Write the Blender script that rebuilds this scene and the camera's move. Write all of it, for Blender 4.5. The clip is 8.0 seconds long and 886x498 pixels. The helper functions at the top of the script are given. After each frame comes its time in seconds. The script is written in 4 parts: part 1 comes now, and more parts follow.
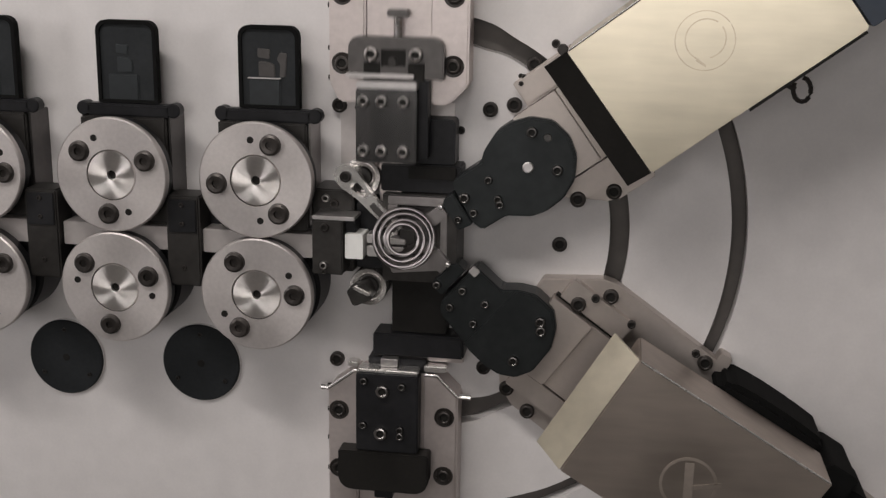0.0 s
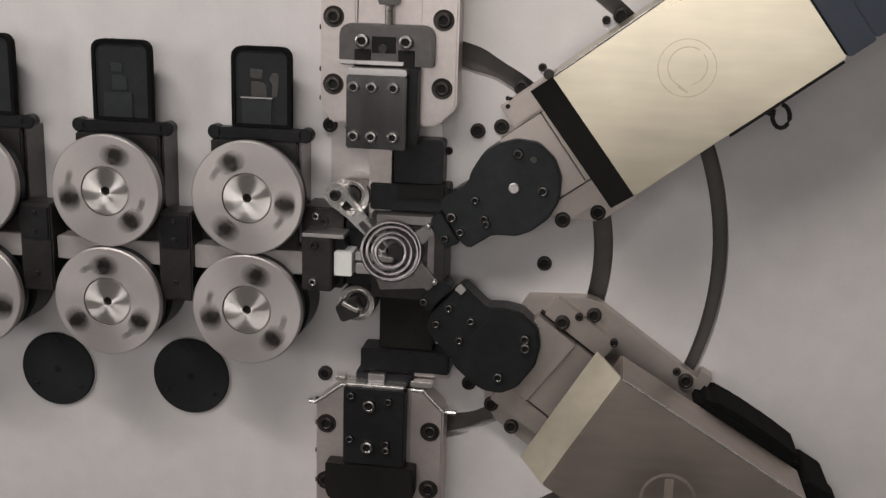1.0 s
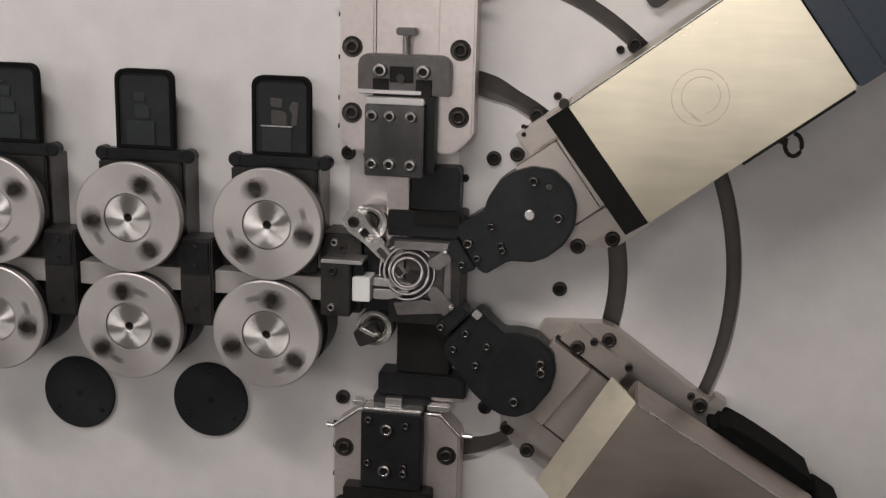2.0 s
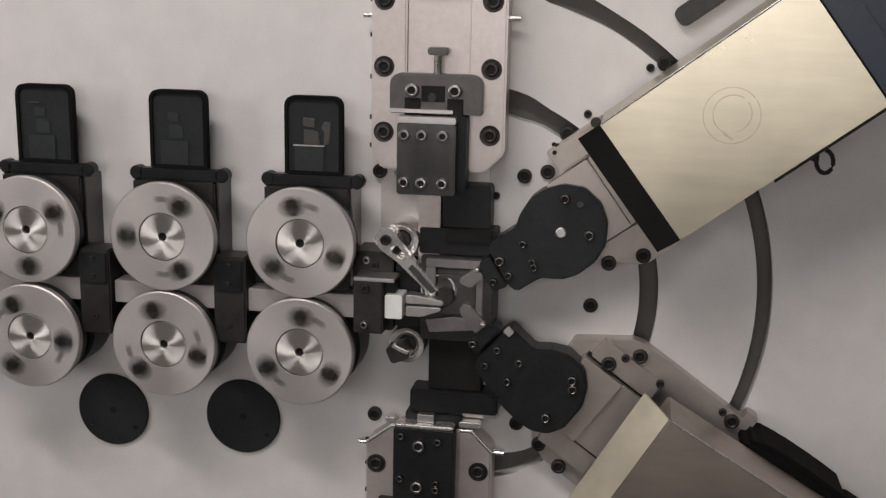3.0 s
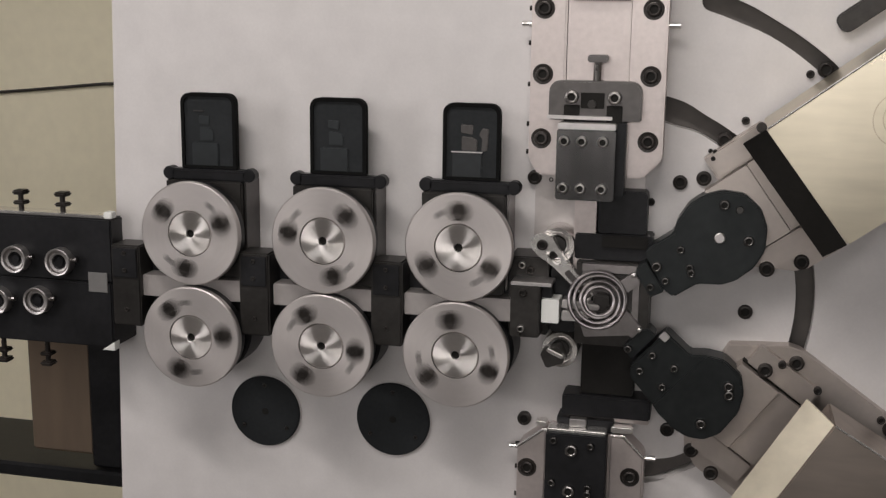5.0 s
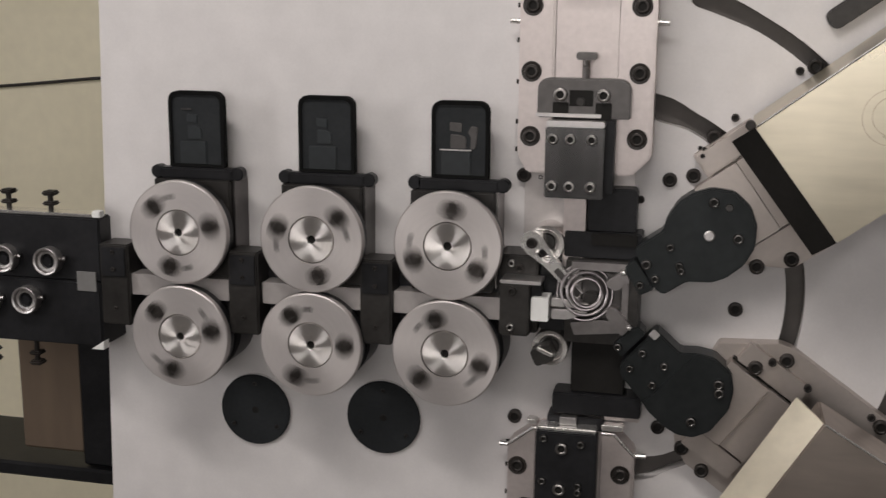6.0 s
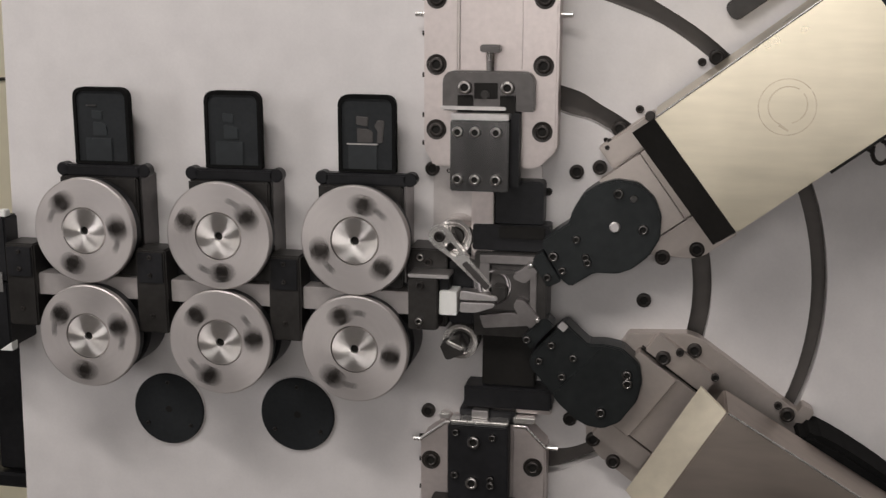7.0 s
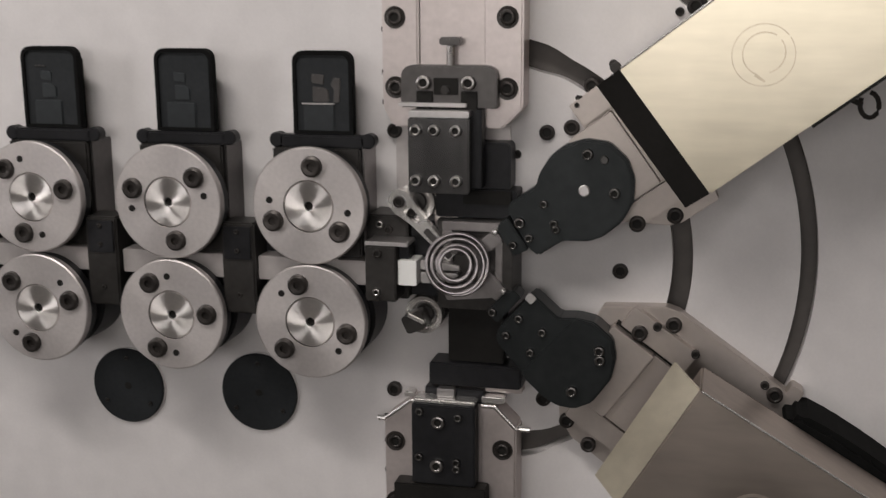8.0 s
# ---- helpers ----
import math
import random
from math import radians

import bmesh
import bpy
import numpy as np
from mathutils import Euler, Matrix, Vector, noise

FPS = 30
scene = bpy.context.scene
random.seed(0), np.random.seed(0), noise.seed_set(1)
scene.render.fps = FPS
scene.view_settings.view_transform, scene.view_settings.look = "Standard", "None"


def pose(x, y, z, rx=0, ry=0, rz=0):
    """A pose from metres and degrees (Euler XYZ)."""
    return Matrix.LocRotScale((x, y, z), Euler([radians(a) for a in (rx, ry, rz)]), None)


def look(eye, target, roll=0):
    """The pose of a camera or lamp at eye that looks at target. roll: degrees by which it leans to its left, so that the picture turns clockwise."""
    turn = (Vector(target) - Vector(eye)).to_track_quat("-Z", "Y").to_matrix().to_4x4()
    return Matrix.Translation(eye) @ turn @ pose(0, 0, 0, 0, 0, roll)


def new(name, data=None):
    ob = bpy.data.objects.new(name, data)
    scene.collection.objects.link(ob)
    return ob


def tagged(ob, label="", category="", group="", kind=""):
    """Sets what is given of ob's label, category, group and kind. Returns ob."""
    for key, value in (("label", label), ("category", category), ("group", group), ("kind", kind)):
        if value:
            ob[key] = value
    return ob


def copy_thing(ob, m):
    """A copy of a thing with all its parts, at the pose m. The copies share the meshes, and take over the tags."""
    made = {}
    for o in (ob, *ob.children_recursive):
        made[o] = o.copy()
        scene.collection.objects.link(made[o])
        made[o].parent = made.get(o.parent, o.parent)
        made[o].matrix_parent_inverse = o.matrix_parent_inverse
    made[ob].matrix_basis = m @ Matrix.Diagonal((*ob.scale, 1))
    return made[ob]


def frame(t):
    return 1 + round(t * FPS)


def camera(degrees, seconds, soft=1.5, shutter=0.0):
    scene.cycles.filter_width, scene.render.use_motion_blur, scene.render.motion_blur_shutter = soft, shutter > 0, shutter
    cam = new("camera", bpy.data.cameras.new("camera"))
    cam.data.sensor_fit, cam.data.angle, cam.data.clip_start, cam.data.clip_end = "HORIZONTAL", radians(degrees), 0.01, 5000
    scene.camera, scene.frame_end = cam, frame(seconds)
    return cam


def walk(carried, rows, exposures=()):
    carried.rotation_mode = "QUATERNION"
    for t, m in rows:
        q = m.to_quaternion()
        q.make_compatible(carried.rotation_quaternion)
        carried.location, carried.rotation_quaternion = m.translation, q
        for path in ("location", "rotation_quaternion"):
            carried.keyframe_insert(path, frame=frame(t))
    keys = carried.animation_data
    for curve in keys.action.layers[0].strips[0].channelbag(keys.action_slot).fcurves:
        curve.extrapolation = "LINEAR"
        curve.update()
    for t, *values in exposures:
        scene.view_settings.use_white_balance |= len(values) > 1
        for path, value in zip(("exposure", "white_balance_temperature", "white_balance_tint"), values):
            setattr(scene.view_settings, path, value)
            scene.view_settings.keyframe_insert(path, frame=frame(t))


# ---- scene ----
cam = camera(41.5, 8.0, soft=1.3, shutter=0.5)
PATH = [
    (0, (0.228, -1.306, 0.32), (-0.061, 0.607, -0.186), 1.0),
    (0.5, (0.234, -1.315, 0.324), (-0.042, 0.6, -0.181), 1.5),
    (1, (0.233, -1.329, 0.337), (-0.038, 0.591, -0.154), 1.7),
    (1.5, (0.235, -1.339, 0.342), (-0.045, 0.585, -0.128), 1.7),
    (3, (0.214, -1.357, 0.356), (-0.109, 0.568, -0.083), 1.1),
    (3.5, (0.205, -1.362, 0.35), (-0.127, 0.564, -0.076), 0.9),
    (4, (0.183, -1.373, 0.352), (-0.187, 0.546, -0.072), 1.0),
    (4.5, (0.14, -1.393, 0.349), (-0.276, 0.519, -0.066), 0.8),
    (4.7, (0.12, -1.402, 0.335), (-0.31, 0.51, -0.062), 0.8),
    (5.8, (0.129, -1.388, 0.354), (-0.332, 0.509, -0.077), 0.4),
    (6, (0.13, -1.39, 0.348), (-0.311, 0.515, -0.073), 0.5),
    (6.5, (0.149, -1.384, 0.348), (-0.254, 0.529, -0.074), 0.5),
    (7, (0.187, -1.374, 0.343), (-0.184, 0.545, -0.081), 0.2),
    (7.5, (0.216, -1.354, 0.327), (-0.181, 0.56, -0.101), -0.1),
    (8, (0.278, -1.272, 0.293), (-0.191, 0.624, -0.139), -0.3),
]
walk(cam, [(t, look(eye, target, roll)) for t, eye, target, roll in PATH])

# ---- light: an indoor workshop with ceiling panels, and fill lights added at the front and left ----
world = bpy.data.worlds.new("world")
scene.world = world
world.use_nodes = True
world.node_tree.nodes["Background"].inputs[0].default_value = (0.85, 0.9, 1.0, 1)
world.node_tree.nodes["Background"].inputs[1].default_value = 0.05


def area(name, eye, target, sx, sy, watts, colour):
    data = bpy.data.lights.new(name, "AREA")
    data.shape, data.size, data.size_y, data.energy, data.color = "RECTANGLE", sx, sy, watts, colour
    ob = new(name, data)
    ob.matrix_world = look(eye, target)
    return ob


# the front and left lights are added fill, not known sources
area("front_fill_light", (0.12, -4.00, 0.62), (0.2, 0.0, 0.15), 2.45, 1.3, 26, (1.0, 0.955, 0.925))
area("left_fill_light", (-3.02, -1.69, 0.80), (0.0, 0.0, 0.0), 1.3, 1.35, 36, (1.0, 0.955, 0.945))
area("ceiling_lamp_light", (-0.35, -1.30, 1.74), (-0.20, -0.9, 0.0), 1.5, 0.18, 28, (1.0, 0.945, 0.905))


# ---- materials ----
def material(name, colour, rough=0.5, metal=0.0, grain=0.06, scale=60.0, bump=0.05, stain=0.08, stretch=(1, 1, 1), vary=0.0):
    m = bpy.data.materials.new(name)
    m.use_nodes = True
    n, l = m.node_tree.nodes, m.node_tree.links
    b = n["Principled BSDF"]
    b.inputs["Metallic"].default_value = metal
    co = n.new("ShaderNodeTexCoord")
    mp = n.new("ShaderNodeMapping")
    mp.inputs["Scale"].default_value = stretch
    l.new(co.outputs["Object"], mp.inputs["Vector"])
    fine, broad = n.new("ShaderNodeTexNoise"), n.new("ShaderNodeTexNoise")
    fine.inputs["Scale"].default_value, fine.inputs["Detail"].default_value = scale, 5
    broad.inputs["Scale"].default_value, broad.inputs["Detail"].default_value = scale * 0.09, 3
    l.new(mp.outputs[0], fine.inputs["Vector"])
    l.new(co.outputs["Object"], broad.inputs["Vector"])
    last = None
    for tex, amount in ((fine, grain), (broad, stain)):
        r = n.new("ShaderNodeMapRange")
        r.inputs["From Min"].default_value, r.inputs["From Max"].default_value = 0.3, 0.7
        r.inputs["To Min"].default_value, r.inputs["To Max"].default_value = 1 - amount, 1 + amount
        l.new(tex.outputs[0], r.inputs["Value"])
        mul = n.new("ShaderNodeMix")
        mul.data_type, mul.blend_type = "RGBA", "MULTIPLY"
        mul.inputs[0].default_value = 1.0
        mul.inputs[6].default_value = (*colour, 1)
        if last:
            l.new(last, mul.inputs[6])
        l.new(r.outputs[0], mul.inputs[7])
        last = mul.outputs[2]
    if vary:
        info = n.new("ShaderNodeObjectInfo")
        r = n.new("ShaderNodeMapRange")
        r.inputs["To Min"].default_value, r.inputs["To Max"].default_value = 1 - vary, 1 + vary
        l.new(info.outputs["Random"], r.inputs["Value"])
        mul = n.new("ShaderNodeMix")
        mul.data_type, mul.blend_type = "RGBA", "MULTIPLY"
        mul.inputs[0].default_value = 1.0
        l.new(last, mul.inputs[6])
        l.new(r.outputs[0], mul.inputs[7])
        last = mul.outputs[2]
    l.new(last, b.inputs["Base Color"])
    rr = n.new("ShaderNodeMapRange")
    rr.inputs["To Min"].default_value, rr.inputs["To Max"].default_value = max(rough - 0.1, 0.03), min(rough + 0.1, 1)
    l.new(broad.outputs[0], rr.inputs["Value"])
    l.new(rr.outputs[0], b.inputs["Roughness"])
    if bump:
        bp = n.new("ShaderNodeBump")
        bp.inputs["Strength"].default_value, bp.inputs["Distance"].default_value = bump, 0.001
        l.new(fine.outputs[0], bp.inputs["Height"])
        l.new(bp.outputs[0], b.inputs["Normal"])
    return m


PAINT = material("off_white_machine_paint", (0.67, 0.642, 0.64), 0.42, 0, 0.018, 260, 0.03, 0.045)
STEEL = material("ground_steel", (0.60, 0.575, 0.57), 0.42, 1.0, 0.06, 160, 0.04, 0.06, vary=0.06)
FACED = material("faced_hub_steel", (0.80, 0.76, 0.74), 0.38, 0.9, 0.05, 200, 0.04, 0.05)
STRIP = material("pale_strip_steel", (0.50, 0.465, 0.455), 0.42, 0.5, 0.04, 140, 0.03, 0.08)
ROLLER = material("turned_roller_steel", (0.66, 0.617, 0.607), 0.46, 0.8, 0.05, 220, 0.04, 0.05, vary=0.05)
HUB = material("polished_ring_steel", (0.80, 0.77, 0.75), 0.20, 0.85, 0.05, 200, 0.04, 0.05)
PLATE = material("ground_slide_plate", (0.58, 0.52, 0.505), 0.40, 0.75, 0.05, 140, 0.04, 0.08)
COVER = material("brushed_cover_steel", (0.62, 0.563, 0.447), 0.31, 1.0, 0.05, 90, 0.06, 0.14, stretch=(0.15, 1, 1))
# darker copy of the cover steel, with the lower cover's shade in its colour
SHADED_COVER = material("shaded_cover_steel", (0.47, 0.41, 0.365), 0.40, 1.0, 0.07, 70, 0.08, 0.2, stretch=(0.2, 1, 1))
BASE = material("ground_base_plate", (0.46, 0.41, 0.38), 0.38, 0.65, 0.03, 140, 0.03, 0.05)
BLACK = material("black_oxide", (0.018, 0.018, 0.020), 0.42, 0.3, 0.15, 120, 0.06, 0.25)
BOLT = material("black_bolt", (0.026, 0.022, 0.020), 0.36, 0.1, 0.2, 300, 0.03, 0.2, vary=0.3)
ZINC = material("grey_socket_bolt", (0.38, 0.36, 0.35), 0.28, 1.0, 0.1, 300, 0.05, 0.1, vary=0.2)
ARM = material("blued_tool_steel", (0.027, 0.030, 0.031), 0.38, 0.55, 0.12, 90, 0.05, 0.25)
DARK = material("dark_guide_steel", (0.046, 0.043, 0.041), 0.40, 0.5, 0.15, 110, 0.06, 0.25)
RIM = material("worn_bolt_rim", (0.13, 0.124, 0.12), 0.32, 1.0, 0.15, 300, 0.05, 0.15, vary=0.25)
HEAD = material("worn_black_bolt_head", (0.05, 0.044, 0.041), 0.34, 0.6, 0.2, 300, 0.05, 0.2, vary=0.25)
# pale steel for polished parts and for bars that stand for highlights
EDGE = material("polished_steel_and_glints", (0.82, 0.80, 0.78), 0.26, 0.9, 0.05, 200, 0.03, 0.06)
JACK = material("dull_jack_steel", (0.024, 0.028, 0.031), 0.45, 0.2, 0.12, 110, 0.05, 0.2)
LABEL = material("plain_grey_label", (0.17, 0.165, 0.162), 0.5, 0.0, 0.05, 120, 0.02, 0.08)
FRAME = material("ground_mandrel_steel", (0.29, 0.27, 0.268), 0.36, 0.85, 0.08, 120, 0.04, 0.15)
CLAMP = material("grey_clamp_steel", (0.105, 0.098, 0.096), 0.36, 0.8, 0.1, 110, 0.05, 0.15)
for m, amount in ((HUB, 0.85), (FACED, 1.0), (ROLLER, 0.5)):
    tan = m.node_tree.nodes.new("ShaderNodeTangent")
    tan.direction_type, tan.axis = "RADIAL", "Y"
    m.node_tree.links.new(tan.outputs[0], m.node_tree.nodes["Principled BSDF"].inputs["Tangent"])
    m.node_tree.nodes["Principled BSDF"].inputs["Anisotropic"].default_value = amount
for m in (BLACK, BOLT, ARM, DARK):
    m.node_tree.nodes["Principled BSDF"].inputs["Specular IOR Level"].default_value = 0.3
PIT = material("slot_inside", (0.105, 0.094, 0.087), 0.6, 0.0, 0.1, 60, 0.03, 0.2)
# black for real parts, and for shade in sockets, holes and gaps
BLACK_AND_SHADE = material("black_parts_and_shade", (0.014, 0.013, 0.012), 0.55, 0, 0.1, 200, 0.05, 0.2)
CAP = material("black_plastic_cap", (0.022, 0.024, 0.026), 0.5, 0, 0.1, 200, 0.05, 0.2)
TOOL = material("polished_tool_block", (0.115, 0.112, 0.112), 0.24, 0.8, 0.25, 45, 0.12, 0.3, stretch=(1, 1, 0.2))
for m in (BLACK_AND_SHADE, CAP):
    m.node_tree.nodes["Principled BSDF"].inputs["Specular IOR Level"].default_value = 0.15
SOOT = material("dull_black_casting", (0.007, 0.007, 0.007), 0.85, 0, 0.2, 60, 0.1, 0.3)
SOOT.node_tree.nodes["Principled BSDF"].inputs["Specular IOR Level"].default_value = 0.1
CERAMIC = material("white_ceramic", (0.82, 0.82, 0.80), 0.3, 0, 0.02, 120, 0.02, 0.03)
WIRE = material("bright_spring_wire", (0.27, 0.25, 0.255), 0.32, 1.0, 0.04, 300, 0.02, 0.04)
BLUE = material("dark_blue_motor_paint", (0.020, 0.030, 0.048), 0.4, 0.0, 0.1, 120, 0.04, 0.15)
STAMP = material("darkened_emblem_stroke", (0.46, 0.40, 0.31), 0.36, 1.0, 0.1, 120, 0.04, 0.15)
ETCH = material("etched_emblem", (0.515, 0.45, 0.40), 0.42, 1.0, 0.06, 120, 0.04, 0.06)
WALL = material("cream_wall", (0.82, 0.755, 0.575), 0.7, 0, 0.03, 30, 0.05, 0.06)
GREY = material("grey_room_wall", (0.26, 0.25, 0.24), 0.8, 0, 0.03, 20, 0.05, 0.1)
FLOOR = material("grey_concrete_floor", (0.10, 0.092, 0.084), 0.55, 0, 0.1, 25, 0.08, 0.15)
BOARD = material("brown_crate_board", (0.16, 0.115, 0.08), 0.65, 0, 0.12, 30, 0.08, 0.15, stretch=(1, 1, 0.15))
GLOW = bpy.data.materials.new("lamp_diffuser")
GLOW.use_nodes = True
GLOW.node_tree.nodes["Principled BSDF"].inputs["Emission Color"].default_value = (1, 0.95, 0.88, 1)
GLOW.node_tree.nodes["Principled BSDF"].inputs["Emission Strength"].default_value = 4.0

# weak glow for the panes added behind the fill lights
PANE_GLOW = bpy.data.materials.new("added_glow_pane")
PANE_GLOW.use_nodes = True
PANE_GLOW.node_tree.nodes["Principled BSDF"].inputs["Emission Color"].default_value = (1, 0.96, 0.92, 1)
PANE_GLOW.node_tree.nodes["Principled BSDF"].inputs["Emission Strength"].default_value = 0.25


# ---- mesh helpers: shapes are drawn in the x-z plane and pushed out from yb to yf (yf is nearer to the camera, so smaller) ----
def prism(bm, pts, yf, yb, bevel=0.0012):
    front = [bm.verts.new((x, yf, z)) for x, z in pts]
    area2 = sum(a[0] * b[1] - b[0] * a[1] for a, b in zip(pts, pts[1:] + pts[:1]))
    if area2 < 0:
        front.reverse()
    face = bm.faces.new(front)
    if face.normal.y > 0:
        face.normal_flip()
    out = bmesh.ops.extrude_face_region(bm, geom=[face])
    back = [g for g in out["geom"] if isinstance(g, bmesh.types.BMVert)]
    for v in back:
        v.co.y = yb
    new_faces = {f for v in back for f in v.link_faces} | {face}
    face.normal_update()
    bmesh.ops.recalc_face_normals(bm, faces=list(new_faces))
    if bevel:
        edges = list({e for v in front for e in v.link_edges})
        bmesh.ops.bevel(bm, geom=edges, offset=bevel, segments=2, affect="EDGES", clamp_overlap=True)
    return bm


def rect(x0, x1, z0, z1):
    return [(x0, z0), (x1, z0), (x1, z1), (x0, z1)]


def circle(cx, cz, r, n=40):
    return [(cx + r * math.cos(2 * math.pi * k / n), cz + r * math.sin(2 * math.pi * k / n)) for k in range(n)]


def rounded(x0, x1, z0, z1, r, corners=(1, 1, 1, 1)):
    """Corners from lower left, counterclockwise."""
    pts = []
    for (cx, cz, px, pz, a), on in zip(((x0 + r, z0 + r, x0, z0, 180), (x1 - r, z0 + r, x1, z0, 270), (x1 - r, z1 - r, x1, z1, 0), (x0 + r, z1 - r, x0, z1, 90)), corners):
        if on:
            pts += [(cx + r * math.cos(radians(a + d)), cz + r * math.sin(radians(a + d))) for d in (0, 22.5, 45, 67.5, 90)]
        else:
            pts.append((px, pz))
    return pts


def turn(pts, deg, ox=0.0, oz=0.0):
    c, s = math.cos(radians(deg)), math.sin(radians(deg))
    return [(ox + c * u - s * v, oz + s * u + c * v) for u, v in pts]


def lathe(bm, profile, n=48, cx=0.0, cz=0.0):
    """profile: (radius, y) from the middle of the front to the back."""
    rings = []
    for r, y in profile:
        if r < 1e-6:
            rings.append([bm.verts.new((cx, y, cz))])
        else:
            rings.append([bm.verts.new((cx + r * math.cos(2 * math.pi * k / n), y, cz + r * math.sin(2 * math.pi * k / n))) for k in range(n)])
    made = []
    for a, b in zip(rings, rings[1:]):
        for k in range(n):
            j = (k + 1) % n
            if len(a) == 1:
                made.append(bm.faces.new((a[0], b[k], b[j])))
            elif len(b) == 1:
                made.append(bm.faces.new((a[k], b[0], a[j])))
            else:
                made.append(bm.faces.new((a[k], b[k], b[j], a[j])))
    bmesh.ops.recalc_face_normals(bm, faces=made)
    return bm


def mesh_of(name, bm, mat, smooth=False):
    me = bpy.data.meshes.new(name)
    bm.to_mesh(me)
    bm.free()
    me.materials.append(mat)
    if smooth:
        me.shade_smooth()
        me.set_sharp_from_angle(angle=radians(35))
    return me


def part(name, bm, mat, parent, label="", smooth=False):
    ob = new(name, mesh_of(name, bm, mat, smooth) if isinstance(bm, bmesh.types.BMesh) else bm)
    ob.parent = parent
    if label:
        ob["label"] = label
    return ob


def thing(name, label, category, at=(0, 0, 0), group="", kind=""):
    ob = new(name)
    ob.empty_display_size = 0.02
    ob.location = at
    return tagged(ob, label, category, group, kind)


def bolt_mesh(name, r, h, mat, n=20):
    """A socket head screw seen from its head, its seat at y = 0."""
    s, b = r * 0.56, 0.26 * r
    bm = lathe(bmesh.new(), [(0, -h * 0.6), (s, -h * 0.6), (s, -h + b * 0.3), (s + b * 0.4, -h), (r - b, -h), (r - b * 0.3, -h + b * 0.3), (r, -h + b), (r, 0.002)], n)
    for f in bm.faces:
        f.material_index = 1 if math.hypot(*f.calc_center_median().xz) < s * 1.01 else 0
    me = mesh_of(name, bm, mat, True)
    # black second material puts the shade into the socket
    me.materials.append(BLACK_AND_SHADE)
    return me


B_BIG = bolt_mesh("bolt", 0.0088, 0.006, BOLT)
B_MID = bolt_mesh("bolt", 0.0066, 0.005, BOLT)
B_SMALL = bolt_mesh("bolt", 0.0048, 0.004, BOLT, 16)
B_TINY = bolt_mesh("bolt", 0.0028, 0.002, BOLT, 12)
Z_SMALL = bolt_mesh("bolt", 0.0064, 0.005, ZINC, 18)
Z_TINY = bolt_mesh("bolt", 0.0044, 0.005, ZINC, 16)
D_MID = bolt_mesh("bolt", 0.0060, 0.0055, RIM)
D_SMALL = bolt_mesh("bolt", 0.0046, 0.005, RIM, 16)
Z_BIG = bolt_mesh("bolt", 0.0078, 0.006, ZINC)
H_BIG = bolt_mesh("bolt", 0.0086, 0.006, HEAD)
# raised dark ring stands for the shade in the bolt's recess
HOLE_RING = mesh_of("bolt_recess", lathe(bmesh.new(), [(0.0076, -0.0006), (0.0118, -0.0012), (0.0122, 0.001)], 24), BOLT, True)


def bolt(parent, mesh, x, y, z, label=""):
    ob = part("bolt", mesh, None, parent, label)
    ob.location = (x, y, z)
    ob.rotation_euler = (0, (x * 977 + z * 1511) % 1.0 * 6.28, 0)
    return ob


def helix(bm, radius, length, turns, wire, steps, n=10, flat=0.2):
    """A wire wound along -y from the base, its last turn closed flat; radius is a function of 0..1."""
    rings = []
    for k in range(steps + 1):
        s = k / steps
        a = 2 * math.pi * turns * s
        r = radius(s)
        c = Vector((r * math.cos(a), -length * min(s / (1 - flat), 1) - wire * 0.8 * max(s - 1 + flat, 0), r * math.sin(a)))
        out = Vector((math.cos(a), 0, math.sin(a)))
        up = Vector((0, -1, 0))
        rings.append([bm.verts.new(c + wire * (math.cos(q) * out + math.sin(q) * up)) for q in (2 * math.pi * j / n for j in range(n))])
    for a, b in zip(rings, rings[1:]):
        for j in range(n):
            bm.faces.new((a[j], a[(j + 1) % n], b[(j + 1) % n], b[j]))
    bm.faces.new(rings[0])
    bm.faces.new(rings[-1])
    bmesh.ops.recalc_face_normals(bm, faces=bm.faces[:])
    return bm


def tube(bm, pts, r, n=10):
    """A round bar along the points."""
    rings = []
    for k, p in enumerate(pts):
        d = (Vector(pts[min(k + 1, len(pts) - 1)]) - Vector(pts[max(k - 1, 0)])).normalized()
        side = d.cross(Vector((0, 0, 1)) if abs(d.z) < 0.9 else Vector((1, 0, 0))).normalized()
        up = side.cross(d)
        rings.append([bm.verts.new(Vector(p) + r * (math.cos(q) * side + math.sin(q) * up)) for q in (2 * math.pi * j / n for j in range(n))])
    for a, b in zip(rings, rings[1:]):
        for j in range(n):
            bm.faces.new((a[j], a[(j + 1) % n], b[(j + 1) % n], b[j]))
    bm.faces.new(rings[0])
    bm.faces.new(rings[-1])
    bmesh.ops.recalc_face_normals(bm, faces=bm.faces[:])
    return bm


